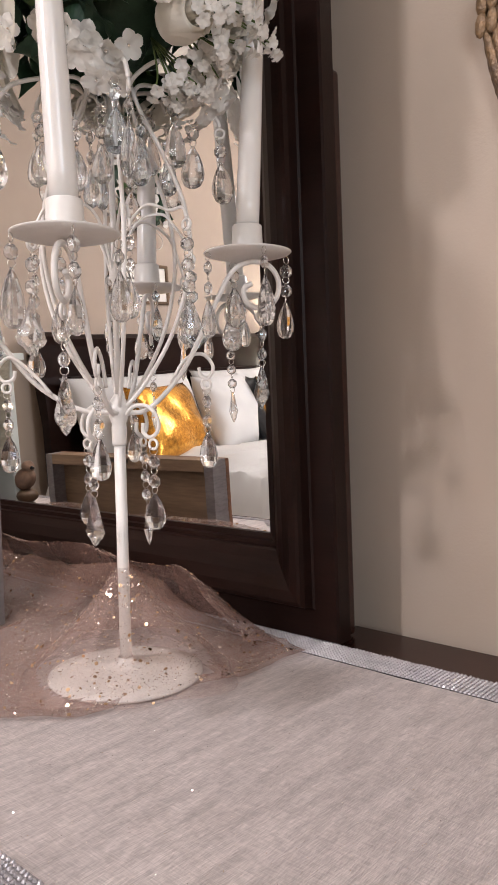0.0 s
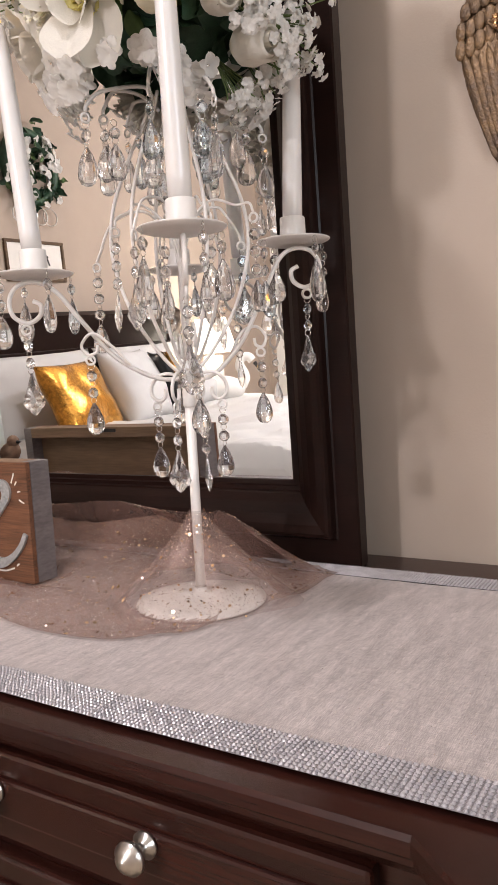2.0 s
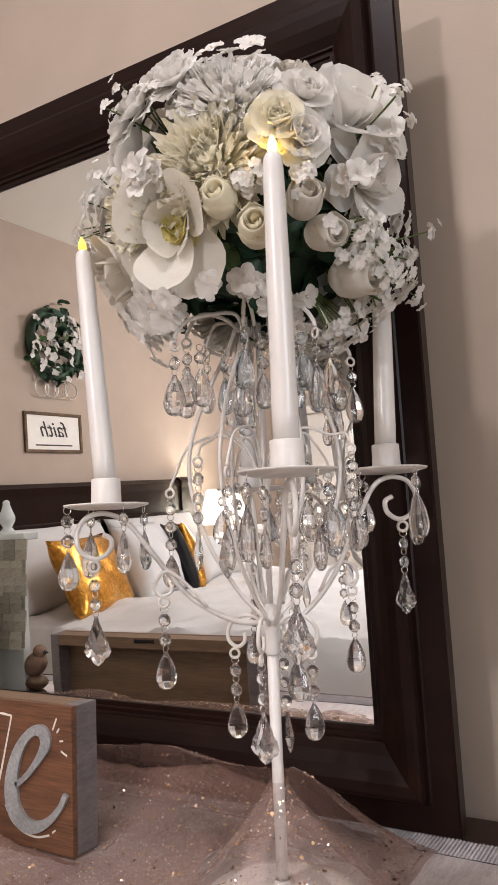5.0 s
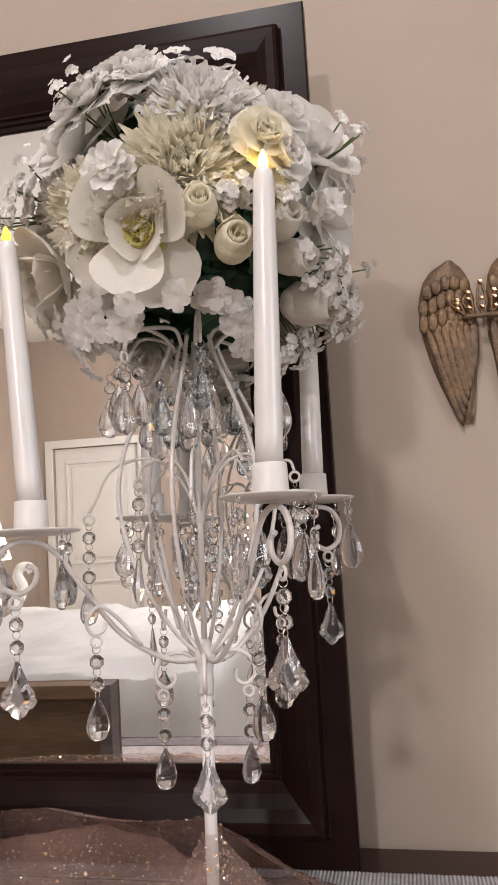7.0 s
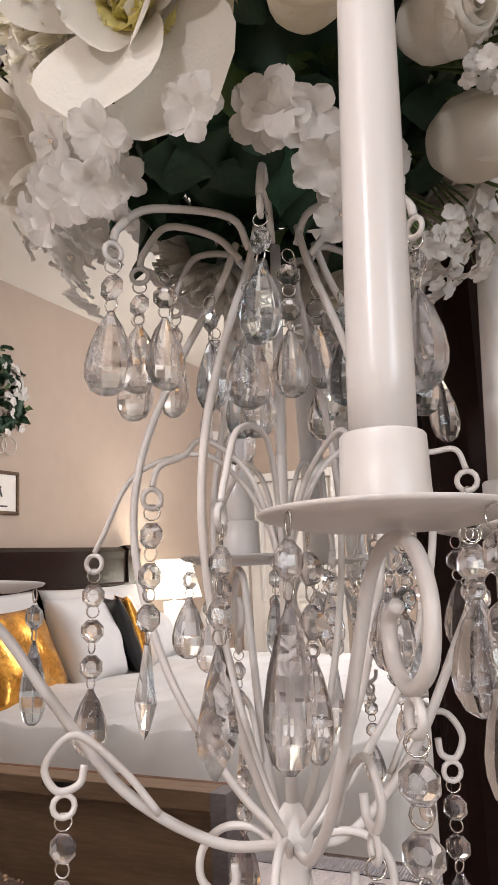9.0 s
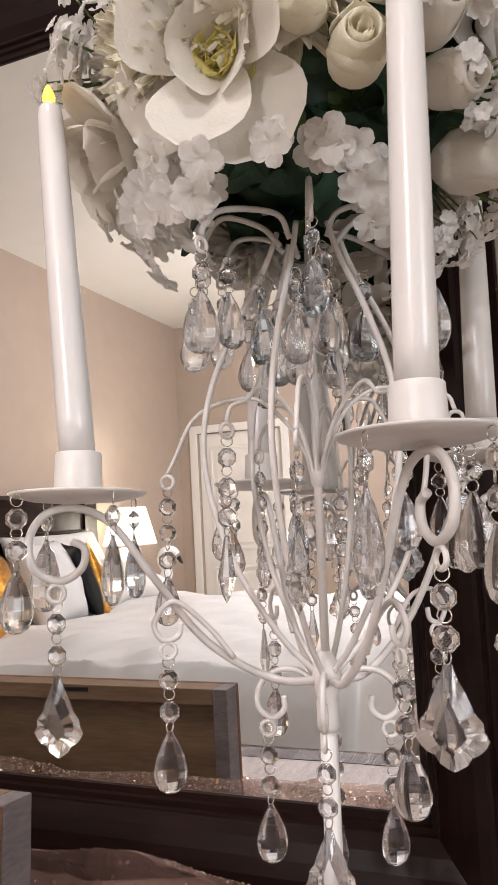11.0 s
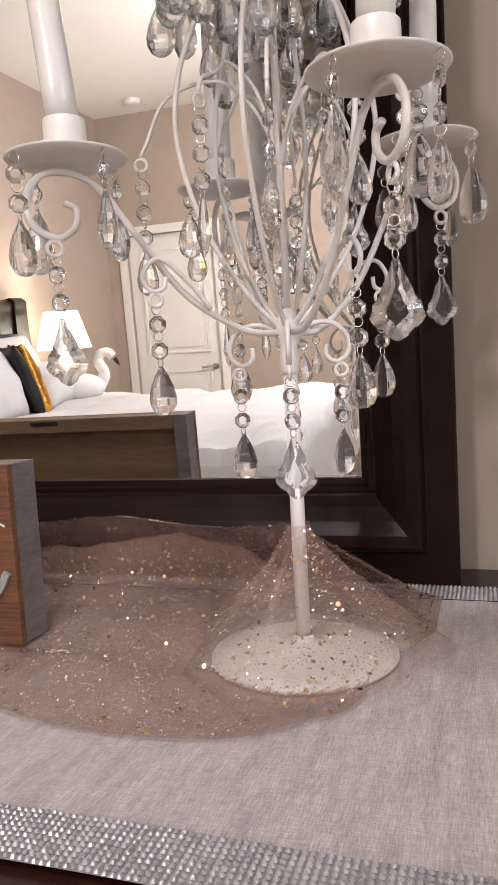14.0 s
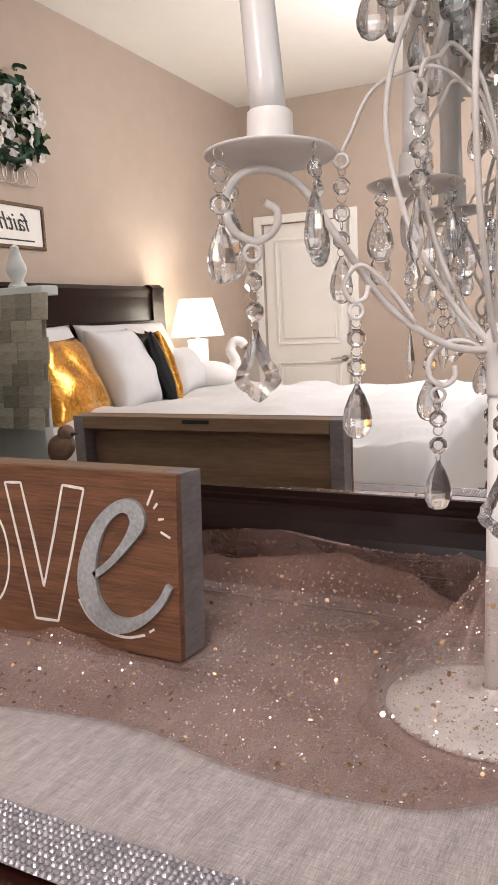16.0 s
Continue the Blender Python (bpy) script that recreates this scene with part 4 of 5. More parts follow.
def open_rose(R, seed=1):
    """A full-blown silk rose: a loose heart in broad, softly curled petals."""
    bm = bmesh.new()
    q = random.Random(seed)
    for k, (n, f, e0, e1, W) in enumerate(((3, 0.50, 80, 108, 0.24), (3, 0.66, 72, 98, 0.36), (4, 0.84, 58, 74, 0.46), (5, 1.02, 36, 34, 0.52), (5, 1.08, 16, -10, 0.52))):
        for i in range(n):
            petal(bm, 2 * math.pi * (i + 0.41 * k + q.uniform(-0.1, 0.1)) / n, R * f, R * W, e0 + q.uniform(-5, 5), e1 + q.uniform(-16, 10), 0.28, R * 0.03 * k, -R * 0.03 * k, 9, 8, 0.58, R * 0.07, q.random())
    return bm


def magnolia(R, seed=1):
    bm = bmesh.new()
    q = random.Random(seed)
    for n, f, e0, e1, W in ((3, 0.56, 46, 58, 0.40), (3, 0.98, 38, 30, 0.56), (4, 1.08, 14, 2, 0.58)):
        for i in range(n):
            petal(bm, 2 * math.pi * (i + 0.3 * f * 3 + q.uniform(-0.08, 0.08)) / n, R * f, R * W, e0, e1 + q.uniform(-10, 10), 0.22, R * 0.06, 0, 9, 8, 0.55, R * 0.06, q.random())
    return bm


def mum(R, seed=1):
    bm = bmesh.new()
    q = random.Random(seed)
    for k in range(10):
        n = 9 + 5 * k
        e = 88 - 10.5 * k
        for i in range(n):
            petal(bm, 2 * math.pi * (i + q.uniform(-0.4, 0.4)) / n, R * (0.70 + 0.035 * k) * q.uniform(0.82, 1.1), R * 0.088, e + q.uniform(-8, 8), e + q.uniform(-6, 36), 0.4, R * 0.02 * k, 0, 4, 3, 0.75, R * 0.16, q.random())
    return bm


def bud(R, L, seed=1):
    """A half-closed rosebud: a furled heart in two wrapping petals."""
    bm = bmesh.new()
    lathe(bm, [(0.12 * R, 0), (0.55 * R, 0.06 * L), (0.92 * R, 0.26 * L), (R, 0.46 * L), (0.9 * R, 0.7 * L), (0.68 * R, 0.9 * L), (0.6 * R, 0.97 * L), (0.54 * R, 0.95 * L), (0.5 * R, 0.78 * L)], 18, None, (1, 0.94))
    for k in range(3):
        r = R * (0.48 - 0.14 * k)

        def f(u, v, r=r, k=k):
            a = 5.2 * u + k * 1.9
            return Vector((r * (1 - 0.25 * u) * math.cos(a), r * (1 - 0.25 * u) * math.sin(a), L * (0.6 + (0.42 - 0.03 * k) * v)))
        sheet(bm, f, 14, 3)
    petal(bm, 0.6, L * 1.0, R * 0.95, 48, 98, 0.5, R * 0.25, 0, 7, 6, 0.7, R * 0.12, 0.3)
    petal(bm, 3.4, L * 0.95, R * 0.95, 44, 92, 0.5, R * 0.25, 0, 7, 6, 0.7, R * 0.12, 0.8)
    return bm


def blossom(R, seed=1, n=5):
    bm = bmesh.new()
    q = random.Random(seed)
    for i in range(n):
        petal(bm, 2 * math.pi * (i + q.uniform(-0.06, 0.06)) / n, R, R * 0.48, 40, -6 + q.uniform(-10, 10), 0.26, R * 0.04, 0, 6, 6, 0.5, R * 0.18, q.random())
    return bm


def leaf(L, W):
    bm = bmesh.new()

    def f(u, v):
        k = 2 * v - 1
        w = W * math.sin(math.pi * min(1, u * 0.97 + 0.02)) ** 0.8 * (1 + 0.1 * math.sin(u * 40))
        return Vector((k * w, u * L, 0.35 * abs(k) * w - 0.18 * L * u * u + 0.004 * math.sin(u * 9) * k))
    return sheet(bm, f, 8, 4)


def face(place, out, spin=0.0):
    q = Vector((0, 0, 1)).rotation_difference(Vector(out).normalized()).to_matrix().to_4x4()
    return Matrix.Translation(place) @ q @ Matrix.Rotation(spin, 4, "Z")


def sph(az, el, r=1.0):
    a, e = math.radians(az), math.radians(el)
    return Vector((math.cos(e) * math.cos(a), math.cos(e) * math.sin(a), math.sin(e))) * r


FRND = random.Random(21)
core = bmesh.new()
bmesh.ops.create_icosphere(core, subdivisions=4, radius=0.092)
for v in core.verts:
    v.co *= 1 + 0.16 * noise.noise(v.co * 28) + 0.1 * noise.noise(v.co * 70)
part("foliage_core", core, M_LEAF, bouquet, "dense dark green foliage")


def put_flower(name, bm, mat, az, el, r, tilt=(0, 0, 0), spin=None, label=""):
    ob = part(name, bm, mat, bouquet, label)
    d = sph(az, el)
    ob.matrix_basis = face(d * r, d + Vector(tilt), FRND.uniform(0, 6) if spin is None else spin)
    return ob


mg = put_flower("magnolia", magnolia(0.065, 2), M_IVORY, -96, -23, 0.128, (0.05, -0.35, 0.05), 0.5, "large open ivory magnolia")
cen = part("flower_centre", rose(0.024, seed=9), M_YELLOW, mg, "pale yellow centre")
for az, el, R, r, mat, words, tilt in ((-11, 24, 0.058, 0.132, M_PETAL, "large white rose", (0.0, -0.5, 0.1)), (-156, -21, 0.058, 0.140, M_IVORY, "large ivory rose", (0.1, -0.6, -0.2)), (-137, 24, 0.044, 0.134, M_PETAL, "white rose", (0.1, -0.3, 0.1)), (-8, -3, 0.046, 0.130, M_PETAL, "white rose", (0.2, -0.2, -0.1))):
    put_flower("rose", open_rose(R, seed=int(az * 2 + el)), mat, az, el, r, tilt, None, words)
for az, el, R in ((-118, 34, 0.026), (-102, 48, 0.026), (-93, 36, 0.024), (-110, 43, 0.025), (-126, 28, 0.022), (-41, 18, 0.023), (-44, 1, 0.023)):
    put_flower("spray_rose", rose(R, seed=int(az * 3 + el)), M_PETAL, az, el, 0.158)
# cream instead of white: the candle tip's glow painted into the petals
put_flower("spray_rose", rose(0.023, seed=77), M_CREAM, -52, 6, 0.160, (0, -0.2, 0), None, "small white rose, coloured cream for the glow of the lit candle tip")
put_flower("chrysanthemum", mum(0.056, 2), M_CREAM, -78, -1, 0.118, (0, -0.1, 0), None, "fluffy cream chrysanthemum")
put_flower("chrysanthemum", mum(0.047, 3), M_CREAM, -117, -12, 0.126, (0, 0, 0), None, "fluffy cream chrysanthemum")
put_flower("chrysanthemum", mum(0.050, 4), M_PETAL, -70, 30, 0.126, (0, 0, 0.2), None, "fluffy white chrysanthemum")
for az, el, r, tilt, k in ((-72, -21, 0.132, (0.1, -0.5, 0.5), 1.0), (-58, -32, 0.130, (0.1, -0.6, 0.5), 1.1), (-41, -22, 0.130, (0.2, -0.4, 0.5), 1.05), (-4, -45, 0.126, (1.0, -0.4, 0.3), 1.35), (-30, -30, 0.122, (0.8, -0.5, -0.1), 1.1)):
    put_flower("rosebud", bud(0.0165 * k, 0.041 * k, int(az)), M_CREAM if az < -50 else M_IVORY, az, el, r, tilt, None, "half-closed cream rosebud")
for az, el, kind in ((40, 20, "r"), (75, -10, "m"), (110, 15, "r"), (150, -15, "r"), (175, 18, "m"), (-150, 48, "r"), (-20, 58, "m"), (60, 55, "r"), (130, 50, "m"), (-80, 72, "r"), (0, 80, "r"), (95, -45, "r"), (50, -38, "m"), (140, -48, "m"), (-150, 6, "m"), (8, 22, "r")):
    put_flower("rose" if kind == "r" else "chrysanthemum", open_rose(0.046, seed=int(az)) if kind == "r" else mum(0.042, int(az)), M_PETAL if (az + el) % 2 else M_IVORY, az, el, 0.122)

BLOOMS = [blossom(0.0140, 1), blossom(0.0130, 2), blossom(0.0150, 3), blossom(0.0135, 4)]
BMESH = []
for k, b in enumerate(BLOOMS):
    me = bpy.data.meshes.new("blossom")
    b.to_mesh(me)
    b.free()
    me.polygons.foreach_set("use_smooth", [True] * len(me.polygons))
    me.materials.append(M_PETAL)
    BMESH.append(me)
bm = bmesh.new()
bmesh.ops.create_icosphere(bm, subdivisions=1, radius=0.0016)
EYE = bpy.data.meshes.new("flower_eye")
bm.to_mesh(EYE)
bm.free()
EYE.materials.append(M_GLIT)


def bloom(parent, m, k=None, size=1.0):
    ob = new("blossom", BMESH[FRND.randrange(4) if k is None else k])
    ob.parent = parent
    ob.matrix_basis = m @ Matrix.Scale(size, 4)
    return ob


CLUSTERS = [(-101, -3, 10, 8), (-135, -50, 10, 9), (-164, -43, 9, 9), (-110, -46, 9, 8), (-122, -36, 6, 6), (-82, -43, 2, 3), (-67, -45, 3, 4), (-52, -55, 8, 7), (-33, -60, 5, 6), (-28, -8, 4, 5), (20, -52, 8, 9), (45, -56, 7, 10), (100, -52, 9, 13), (150, -52, 9, 13), (70, -10, 8, 12), (110, 20, 8, 12), (160, 10, 8, 12), (-148, -3, 7, 8), (-146, 10, 6, 7), (-85, 56, 6, 9), (-120, 50, 5, 8), (-4, 9, 5, 6), (14, -6, 6, 8), (-60, 44, 5, 8)]
for az, el, n, spread in CLUSTERS:
    for i in range(n):
        a, e = az + FRND.gauss(0, spread * 0.5) / max(0.4, math.cos(math.radians(el))), el + FRND.gauss(0, spread * 0.5)
        d = sph(a, max(-82, min(85, e)))
        r = FRND.uniform(0.138, 0.168) + (0.020 if az < -100 and el < -40 else 0.018 if az < -140 else 0.0)
        ob = bloom(bouquet, face(d * r, d + Vector((FRND.uniform(-.3, .3), FRND.uniform(-.45, .15), FRND.uniform(-.3, .3))), FRND.uniform(0, 6)), None, FRND.uniform(0.85, 1.15))
        if i % 3 == 0:
            ey = new("flower_eye", EYE)
            ey.parent = ob
            ey.location = (0, 0, 0.003)

LEAVES = []
for L, W, mat in ((0.05, 0.012, M_LEAF), (0.042, 0.014, M_LEAF), (0.034, 0.010, M_LEAF2)):
    me = bpy.data.meshes.new("leaf")
    b = leaf(L, W)
    b.to_mesh(me)
    b.free()
    me.polygons.foreach_set("use_smooth", [True] * len(me.polygons))
    me.materials.append(mat)
    LEAVES.append(me)
for i in range(230):
    az, el = FRND.uniform(-180, 180), math.degrees(math.asin(FRND.uniform(-0.97, 0.95)))
    d = sph(az, el)
    r = FRND.uniform(0.072, 0.118)
    ob = new("leaf", LEAVES[2 if FRND.random() < (0.3 if el > 0 else 0.12) else FRND.randrange(2)])
    ob.parent = bouquet
    tang = (d.orthogonal().normalized() * FRND.uniform(-1, 1) + d.cross(d.orthogonal()).normalized() * FRND.uniform(-1, 1) + d * 0.15).normalized()
    ob.matrix_basis = Matrix.Translation(d * r) @ Vector((0, 1, 0)).rotation_difference(tang).to_matrix().to_4x4() @ Matrix.Rotation(FRND.uniform(0, 6), 4, "Y")


def sprig(az, el, L, n, mat=M_PETAL, droop=0.0, blossoms=True):
    """A branching sprig of tiny flowers that stands out of the ball."""
    d = sph(az, el)
    bm = bmesh.new()
    ends = []
    root = d * 0.10
    side = d.orthogonal().normalized()
    up = d.cross(side)
    for i in range(n):
        a = FRND.uniform(0, 6.28)
        sp = FRND.uniform(0.15, 0.95)
        tip = root + d * (0.050 + L * FRND.uniform(0.15, 0.85)) + (side * math.cos(a) + up * math.sin(a)) * L * sp - Vector((0, 0, droop * L))
        mid = root + (tip - root) * 0.55 + d * 0.008
        tube(bm, smoothline([root, mid, tip], 3), [0.0009] * 6 + [0.0005], 4)
        ends.append((tip, (tip - mid).normalized()))
    sp = part("sprig_stem", bm, M_STEM, bouquet, "thin green branching stem")
    for tip, dr in ends:
        for k in range(FRND.randrange(3, 6)):
            off = Vector((FRND.uniform(-1, 1), FRND.uniform(-1, 1), FRND.uniform(-1, 1))) * 0.0075
            bloom(sp, face(tip + off, dr + off * 90, FRND.uniform(0, 6)), None, FRND.uniform(0.30, 0.50))
    return sp


for az, el, L, n in ((-14, -30, 0.034, 10), (2, -30, 0.046, 12), (14, -28, 0.056, 12), (-24, -28, 0.028, 9), (16, -44, 0.036, 10), (-124, 36, 0.052, 7), (-6, 15, 0.054, 5), (-152, 2, 0.056, 8), (-166, -8, 0.050, 7), (-45, -14, 0.018, 7), (8, -58, 0.030, 9), (-62, -12, 0.014, 6)):
    sprig(az, el, L, n)

# ---- angel wings on the wall ----
wings = thing("angel_wings_ornament", "antique gold angel wings with a jewelled crown on the wall", "wall ornament", (0.317, WALL_Y, 1.428))
WING = [(0.115, 0.043, 0.030), (0.105, 0.061, 0.020), (0.090, 0.073, 0.013), (0.068, 0.080, 0.009), (0.040, 0.082, 0.007), (0.010, 0.079, 0.006), (-0.020, 0.073, 0.010), (-0.050, 0.064, 0.013), (-0.080, 0.053, 0.017), (-0.100, 0.043, 0.020), (-0.113, 0.032, 0.023)]


def wing_edge(z):
    for a, b in zip(WING, WING[1:]):
        if b[0] <= z <= a[0]:
            t = (a[0] - z) / (a[0] - b[0])
            return a[1] + (b[1] - a[1]) * t, a[2] + (b[2] - a[2]) * t
    return (0.034, 0.03)


def wing_body(sx):
    def f(u, v):
        z = 0.1149 - 0.2275 * u
        o, i = wing_edge(z)
        k = 2 * v - 1
        x = (o + i) / 2 + k * (o - i) / 2
        y = -0.002 - 0.014 * (1 - abs(k) ** 2.5) * math.sin(math.pi * min(1, 0.12 + u * 0.9)) ** 0.5
        y -= 0.0030 * abs(math.sin((x * 1.0 + 0.25 * z) * 420)) * (u > 0.3)
        return Vector((-sx * x, y, z))
    return sheet(bmesh.new(), f, 48, 22)


def feather(L, W):
    bm = bmesh.new()
    prof = [(0, 0.0), (W * 0.7, 0.12), (W, 0.4), (W * 0.95, 0.7), (W * 0.6, 0.92), (0, 1.0)]
    lathe(bm, [(r, -z * L) for r, z in prof], 8, None, (1, 0.38))
    return bm


for sx in (1, -1):
    w = part("wing", wing_body(sx), M_BRONZE, wings)
    for row, (z0, n, L, W) in enumerate(((0.086, 5, 0.022, 0.0075), (0.066, 6, 0.024, 0.007), (0.045, 6, 0.026, 0.0068))):
        for i in range(n):
            o, ii = wing_edge(z0)
            x = ii + (o - ii) * (i + 0.5) / n
            fb = feather(L, W)
            fb.transform(pose(-sx * x, -0.0195 + 0.0035 * abs(i - n / 2) / n * 2, z0 + 0.006 * math.sin(i), 0, 0, 0) @ pose(0, 0, 0, 4, sx * 6, 0))
            part("feather", fb, M_BRONZE, w)
    for i in range(7):
        t = i / 6
        x0 = 0.012 + 0.062 * t
        x1 = 0.012 + 0.020 * t + 0.006
        z0 = 0.026
        zt = -0.045 - 0.066 * t
        L = math.hypot(x1 - x0, zt - z0)
        fb = feather(L * 1.05, 0.0068)
        ang = math.degrees(math.atan2(x0 - x1, z0 - zt))
        fb.transform(pose(-sx * x0, -0.0190 + 0.006 * abs(t - 0.5), z0, 0, 0, 0) @ pose(0, 0, 0, 3, -sx * ang, 0))
        part("feather", fb, M_BRONZE, w)
crown = part("crown", tube(bmesh.new(), smoothline([(-0.026, -0.018, 0.030), (0, -0.026, 0.028), (0.026, -0.018, 0.030)], 6), 0.0035, 8), M_BRONZE, wings, "gold crown set with small stones")
for k, x in enumerate((-0.030, -0.016, 0.0, 0.016, 0.030)):
    top = 0.075 - 0.014 * abs(k - 2)
    part("crown_loop", tube(bmesh.new(), smoothline([(x * 0.75, -0.022, 0.031), (x * 1.15 - 0.006, -0.024, 0.048), (x, -0.023, top), (x * 1.15 + 0.006, -0.024, 0.048), (x * 0.75, -0.022, 0.031)], 6), 0.0019, 6), M_BRONZE, crown)
    for z in (0.040, 0.052, top):
        b = bmesh.new()
        bmesh.ops.create_icosphere(b, subdivisions=1, radius=0.0036 if z < top else 0.0042)
        b.transform(Matrix.Translation((x * 1.05, -0.026, z)))
        part("jewel", b, M_GOLD, crown, smooth=False)

# ---- bedroom seen in the mirror ----
BED = 0.69
bed = thing("bed", "king bed with white duvet and dark sleigh headboard", "bed", (-2.7, -2.40, 0))


def duvet(u, v):
    x = 0.08 + 2.30 * u
    k = (2 * v - 1)
    y = 1.06 * k
    z = BED - 0.02 * abs(k) ** 6
    if abs(k) > 0.93:
        z -= (abs(k) - 0.93) / 0.07 * 0.42
        y = math.copysign(1.0 + 0.02 * math.sin(x * 9) + 0.20 * (abs(k) - 0.93) / 0.07, k)
    if u > 0.96:
        z -= (u - 0.96) / 0.04 * 0.4
        x = 2.288 + (u - 0.96) * 0.5
    z += 0.035 * max(0, -k) * noise.noise(Vector((x * 3 + 2, y * 2, 3))) + 0.042 * noise.noise(Vector((x * 2.3, y * 2.6, 1))) + 0.02 * noise.noise(Vector((x * 6 + y * 3, y * 6, 4))) + 0.036 * abs(noise.noise(Vector((x * 9 + y * 8, y * 4, 8))))
    return Vector((x, y, z))


part("duvet", sheet(bmesh.new(), duvet, 90, 80), M_LINEN, bed, "rumpled white duvet")
part("mattress", boxed(0.08, -0.97, 0.31, 2.27, 0.97, BED - 0.05, 0.04), M_LINEN, bed)
part("bed_frame", boxed(0.06, -0.99, 0.08, 2.31, 0.99, 0.309, 0.02), M_ESPRESSO, bed)
bm = bmesh.new()
prof = [(0.02, 0.0), (0.02, 0.88), (0.0, 1.12), (-0.035, 1.27), (-0.02, 1.325), (0.03, 1.34), (0.065, 1.315), (0.06, 1.27), (0.06, 1.12), (0.08, 0.88), (0.08, 0.0)]
rows = [[bm.verts.new((x, y, z)) for x, z in prof] for y in (-1.0, 1.02)]
for i in range(len(prof)):
    j = (i + 1) % len(prof)
    bm.faces.new((rows[0][i], rows[0][j], rows[1][j], rows[1][i]))
bm.faces.new(rows[0])
bm.faces.new(rows[1])
hb = part("headboard", bm, M_ESPRESSO, bed, "dark espresso sleigh headboard", smooth=False)
for y in (-1.03, 0.90):
    b = bmesh.new()
    pr = [(x * 1.0 + (0.018 if x > 0.01 else -0.004), z + 0.012 * (z > 1.2)) for x, z in prof]
    ro = [[b.verts.new((x, yy, z)) for x, z in pr] for yy in (y, y + 0.14)]
    for i in range(len(pr)):
        j = (i + 1) % len(pr)
        b.faces.new((ro[0][i], ro[0][j], ro[1][j], ro[1][i]))
    b.faces.new(ro[0])
    b.faces.new(ro[1])
    part("headboard_post", b, M_ESPRESSO, hb, smooth=False)
part("headboard_rail", boxed(0.07, -0.88, 1.06, 0.1, 0.89, 1.12, 0.008), M_ESPRESSO, hb, smooth=False)


def pillow(name, label, mat, place, w, h, t, tilt, turn, seed):
    bm = bmesh.new()

    def f(u, v, s):
        a, b = 2 * u - 1, 2 * v - 1
        k = max(0.0, (1 - abs(a) ** 3.2) * (1 - abs(b) ** 3.2)) ** 0.55
        pinch = 1 - 0.07 * (1 - abs(b) ** 2) * abs(a) ** 4
        pz = 1 - 0.07 * (1 - abs(a) ** 2) * abs(b) ** 4
        n = 0.03 * noise.noise(Vector((a * 2 + seed, b * 2, s)))
        return Vector((a * w / 2 * pinch, s * (t / 2 * k + n * k * t * 4) , b * h / 2 * pz))
    for s in (1, -1):
        sheet(bm, lambda u, v, s=s: f(u, v, s), 20, 20)
    bmesh.ops.remove_doubles(bm, verts=bm.verts, dist=1e-5)
    ob = part(name, bm, mat)
    ob.matrix_basis = Matrix.Translation(place) @ pose(0, 0, 0, 0, 0, turn) @ pose(0, 0, 0, tilt, 0, 0)
    return tagged(ob, label, "pillow")


# local x lies along the headboard; tilt leans the pillow against it
for k, y in enumerate((-1.88, -2.83)):
    pillow("bed_pillow", "plump white bed pillow leaning on the headboard", M_LINEN, (-2.48, y, BED + 0.20), 0.92, 0.48, 0.2, -22, 90, k)
pillow("sequin_cushion", "gold sequin square cushion on the bed", M_SEQUIN, (-2.14, -1.76, BED + 0.17), 0.52, 0.42, 0.17, -24, 80, 5)
pillow("white_cushion", "white ribbed square cushion on the bed", M_LINEN, (-2.18, -2.28, BED + 0.18), 0.48, 0.46, 0.2, -24, 82, 6)
pillow("black_cushion", "black and gold sequin cushion on the bed", M_BLACK, (-2.19, -2.585, BED + 0.17), 0.34, 0.42, 0.10, -18, 40, 7)
pillow("sequin_cushion", "gold sequin square cushion behind a black cushion", M_SEQUIN, (-2.21, -2.70, BED + 0.17), 0.34, 0.42, 0.12, -16, 44, 8)
pillow("bed_pillow", "soft white pillow lying on the bed", M_LINEN, (-2.20, -2.90, BED + 0.12), 0.42, 0.30, 0.2, -30, 80, 9)

swan = thing("toy_swan", "white plush swan with dark beak on the bed", "toy", (-2.10, -3.13, BED - 0.005), turn=62)
swan.scale = (1.12, 1.12, 1.12)
bm = bmesh.new()
bmesh.ops.create_uvsphere(bm, u_segments=20, v_segments=12, radius=1)
bm.transform(pose(0, 0.03, 0.07, 0, 0, 20) @ Matrix.Diagonal((0.10, 0.15, 0.08, 1)))
part("swan_body", bm, M_SWAN, swan)
part("swan_neck", tube(bmesh.new(), smoothline([(0.0, -0.09, 0.08), (0.0, -0.115, 0.14), (0.0, -0.09, 0.2), (0, -0.105, 0.245), (0, -0.145, 0.25), (0, -0.168, 0.225)], 6), [0.034] * 6 + [0.03] * 8 + [0.026] * 8 + [0.026] * 9, 12), M_SWAN, swan)
part("beak", lathe(bmesh.new(), [(0.014, 0), (0.009, 0.03), (0, 0.05)], 10, pose(0, -0.178, 0.215, 150, 0, 0)), M_DARK, swan)

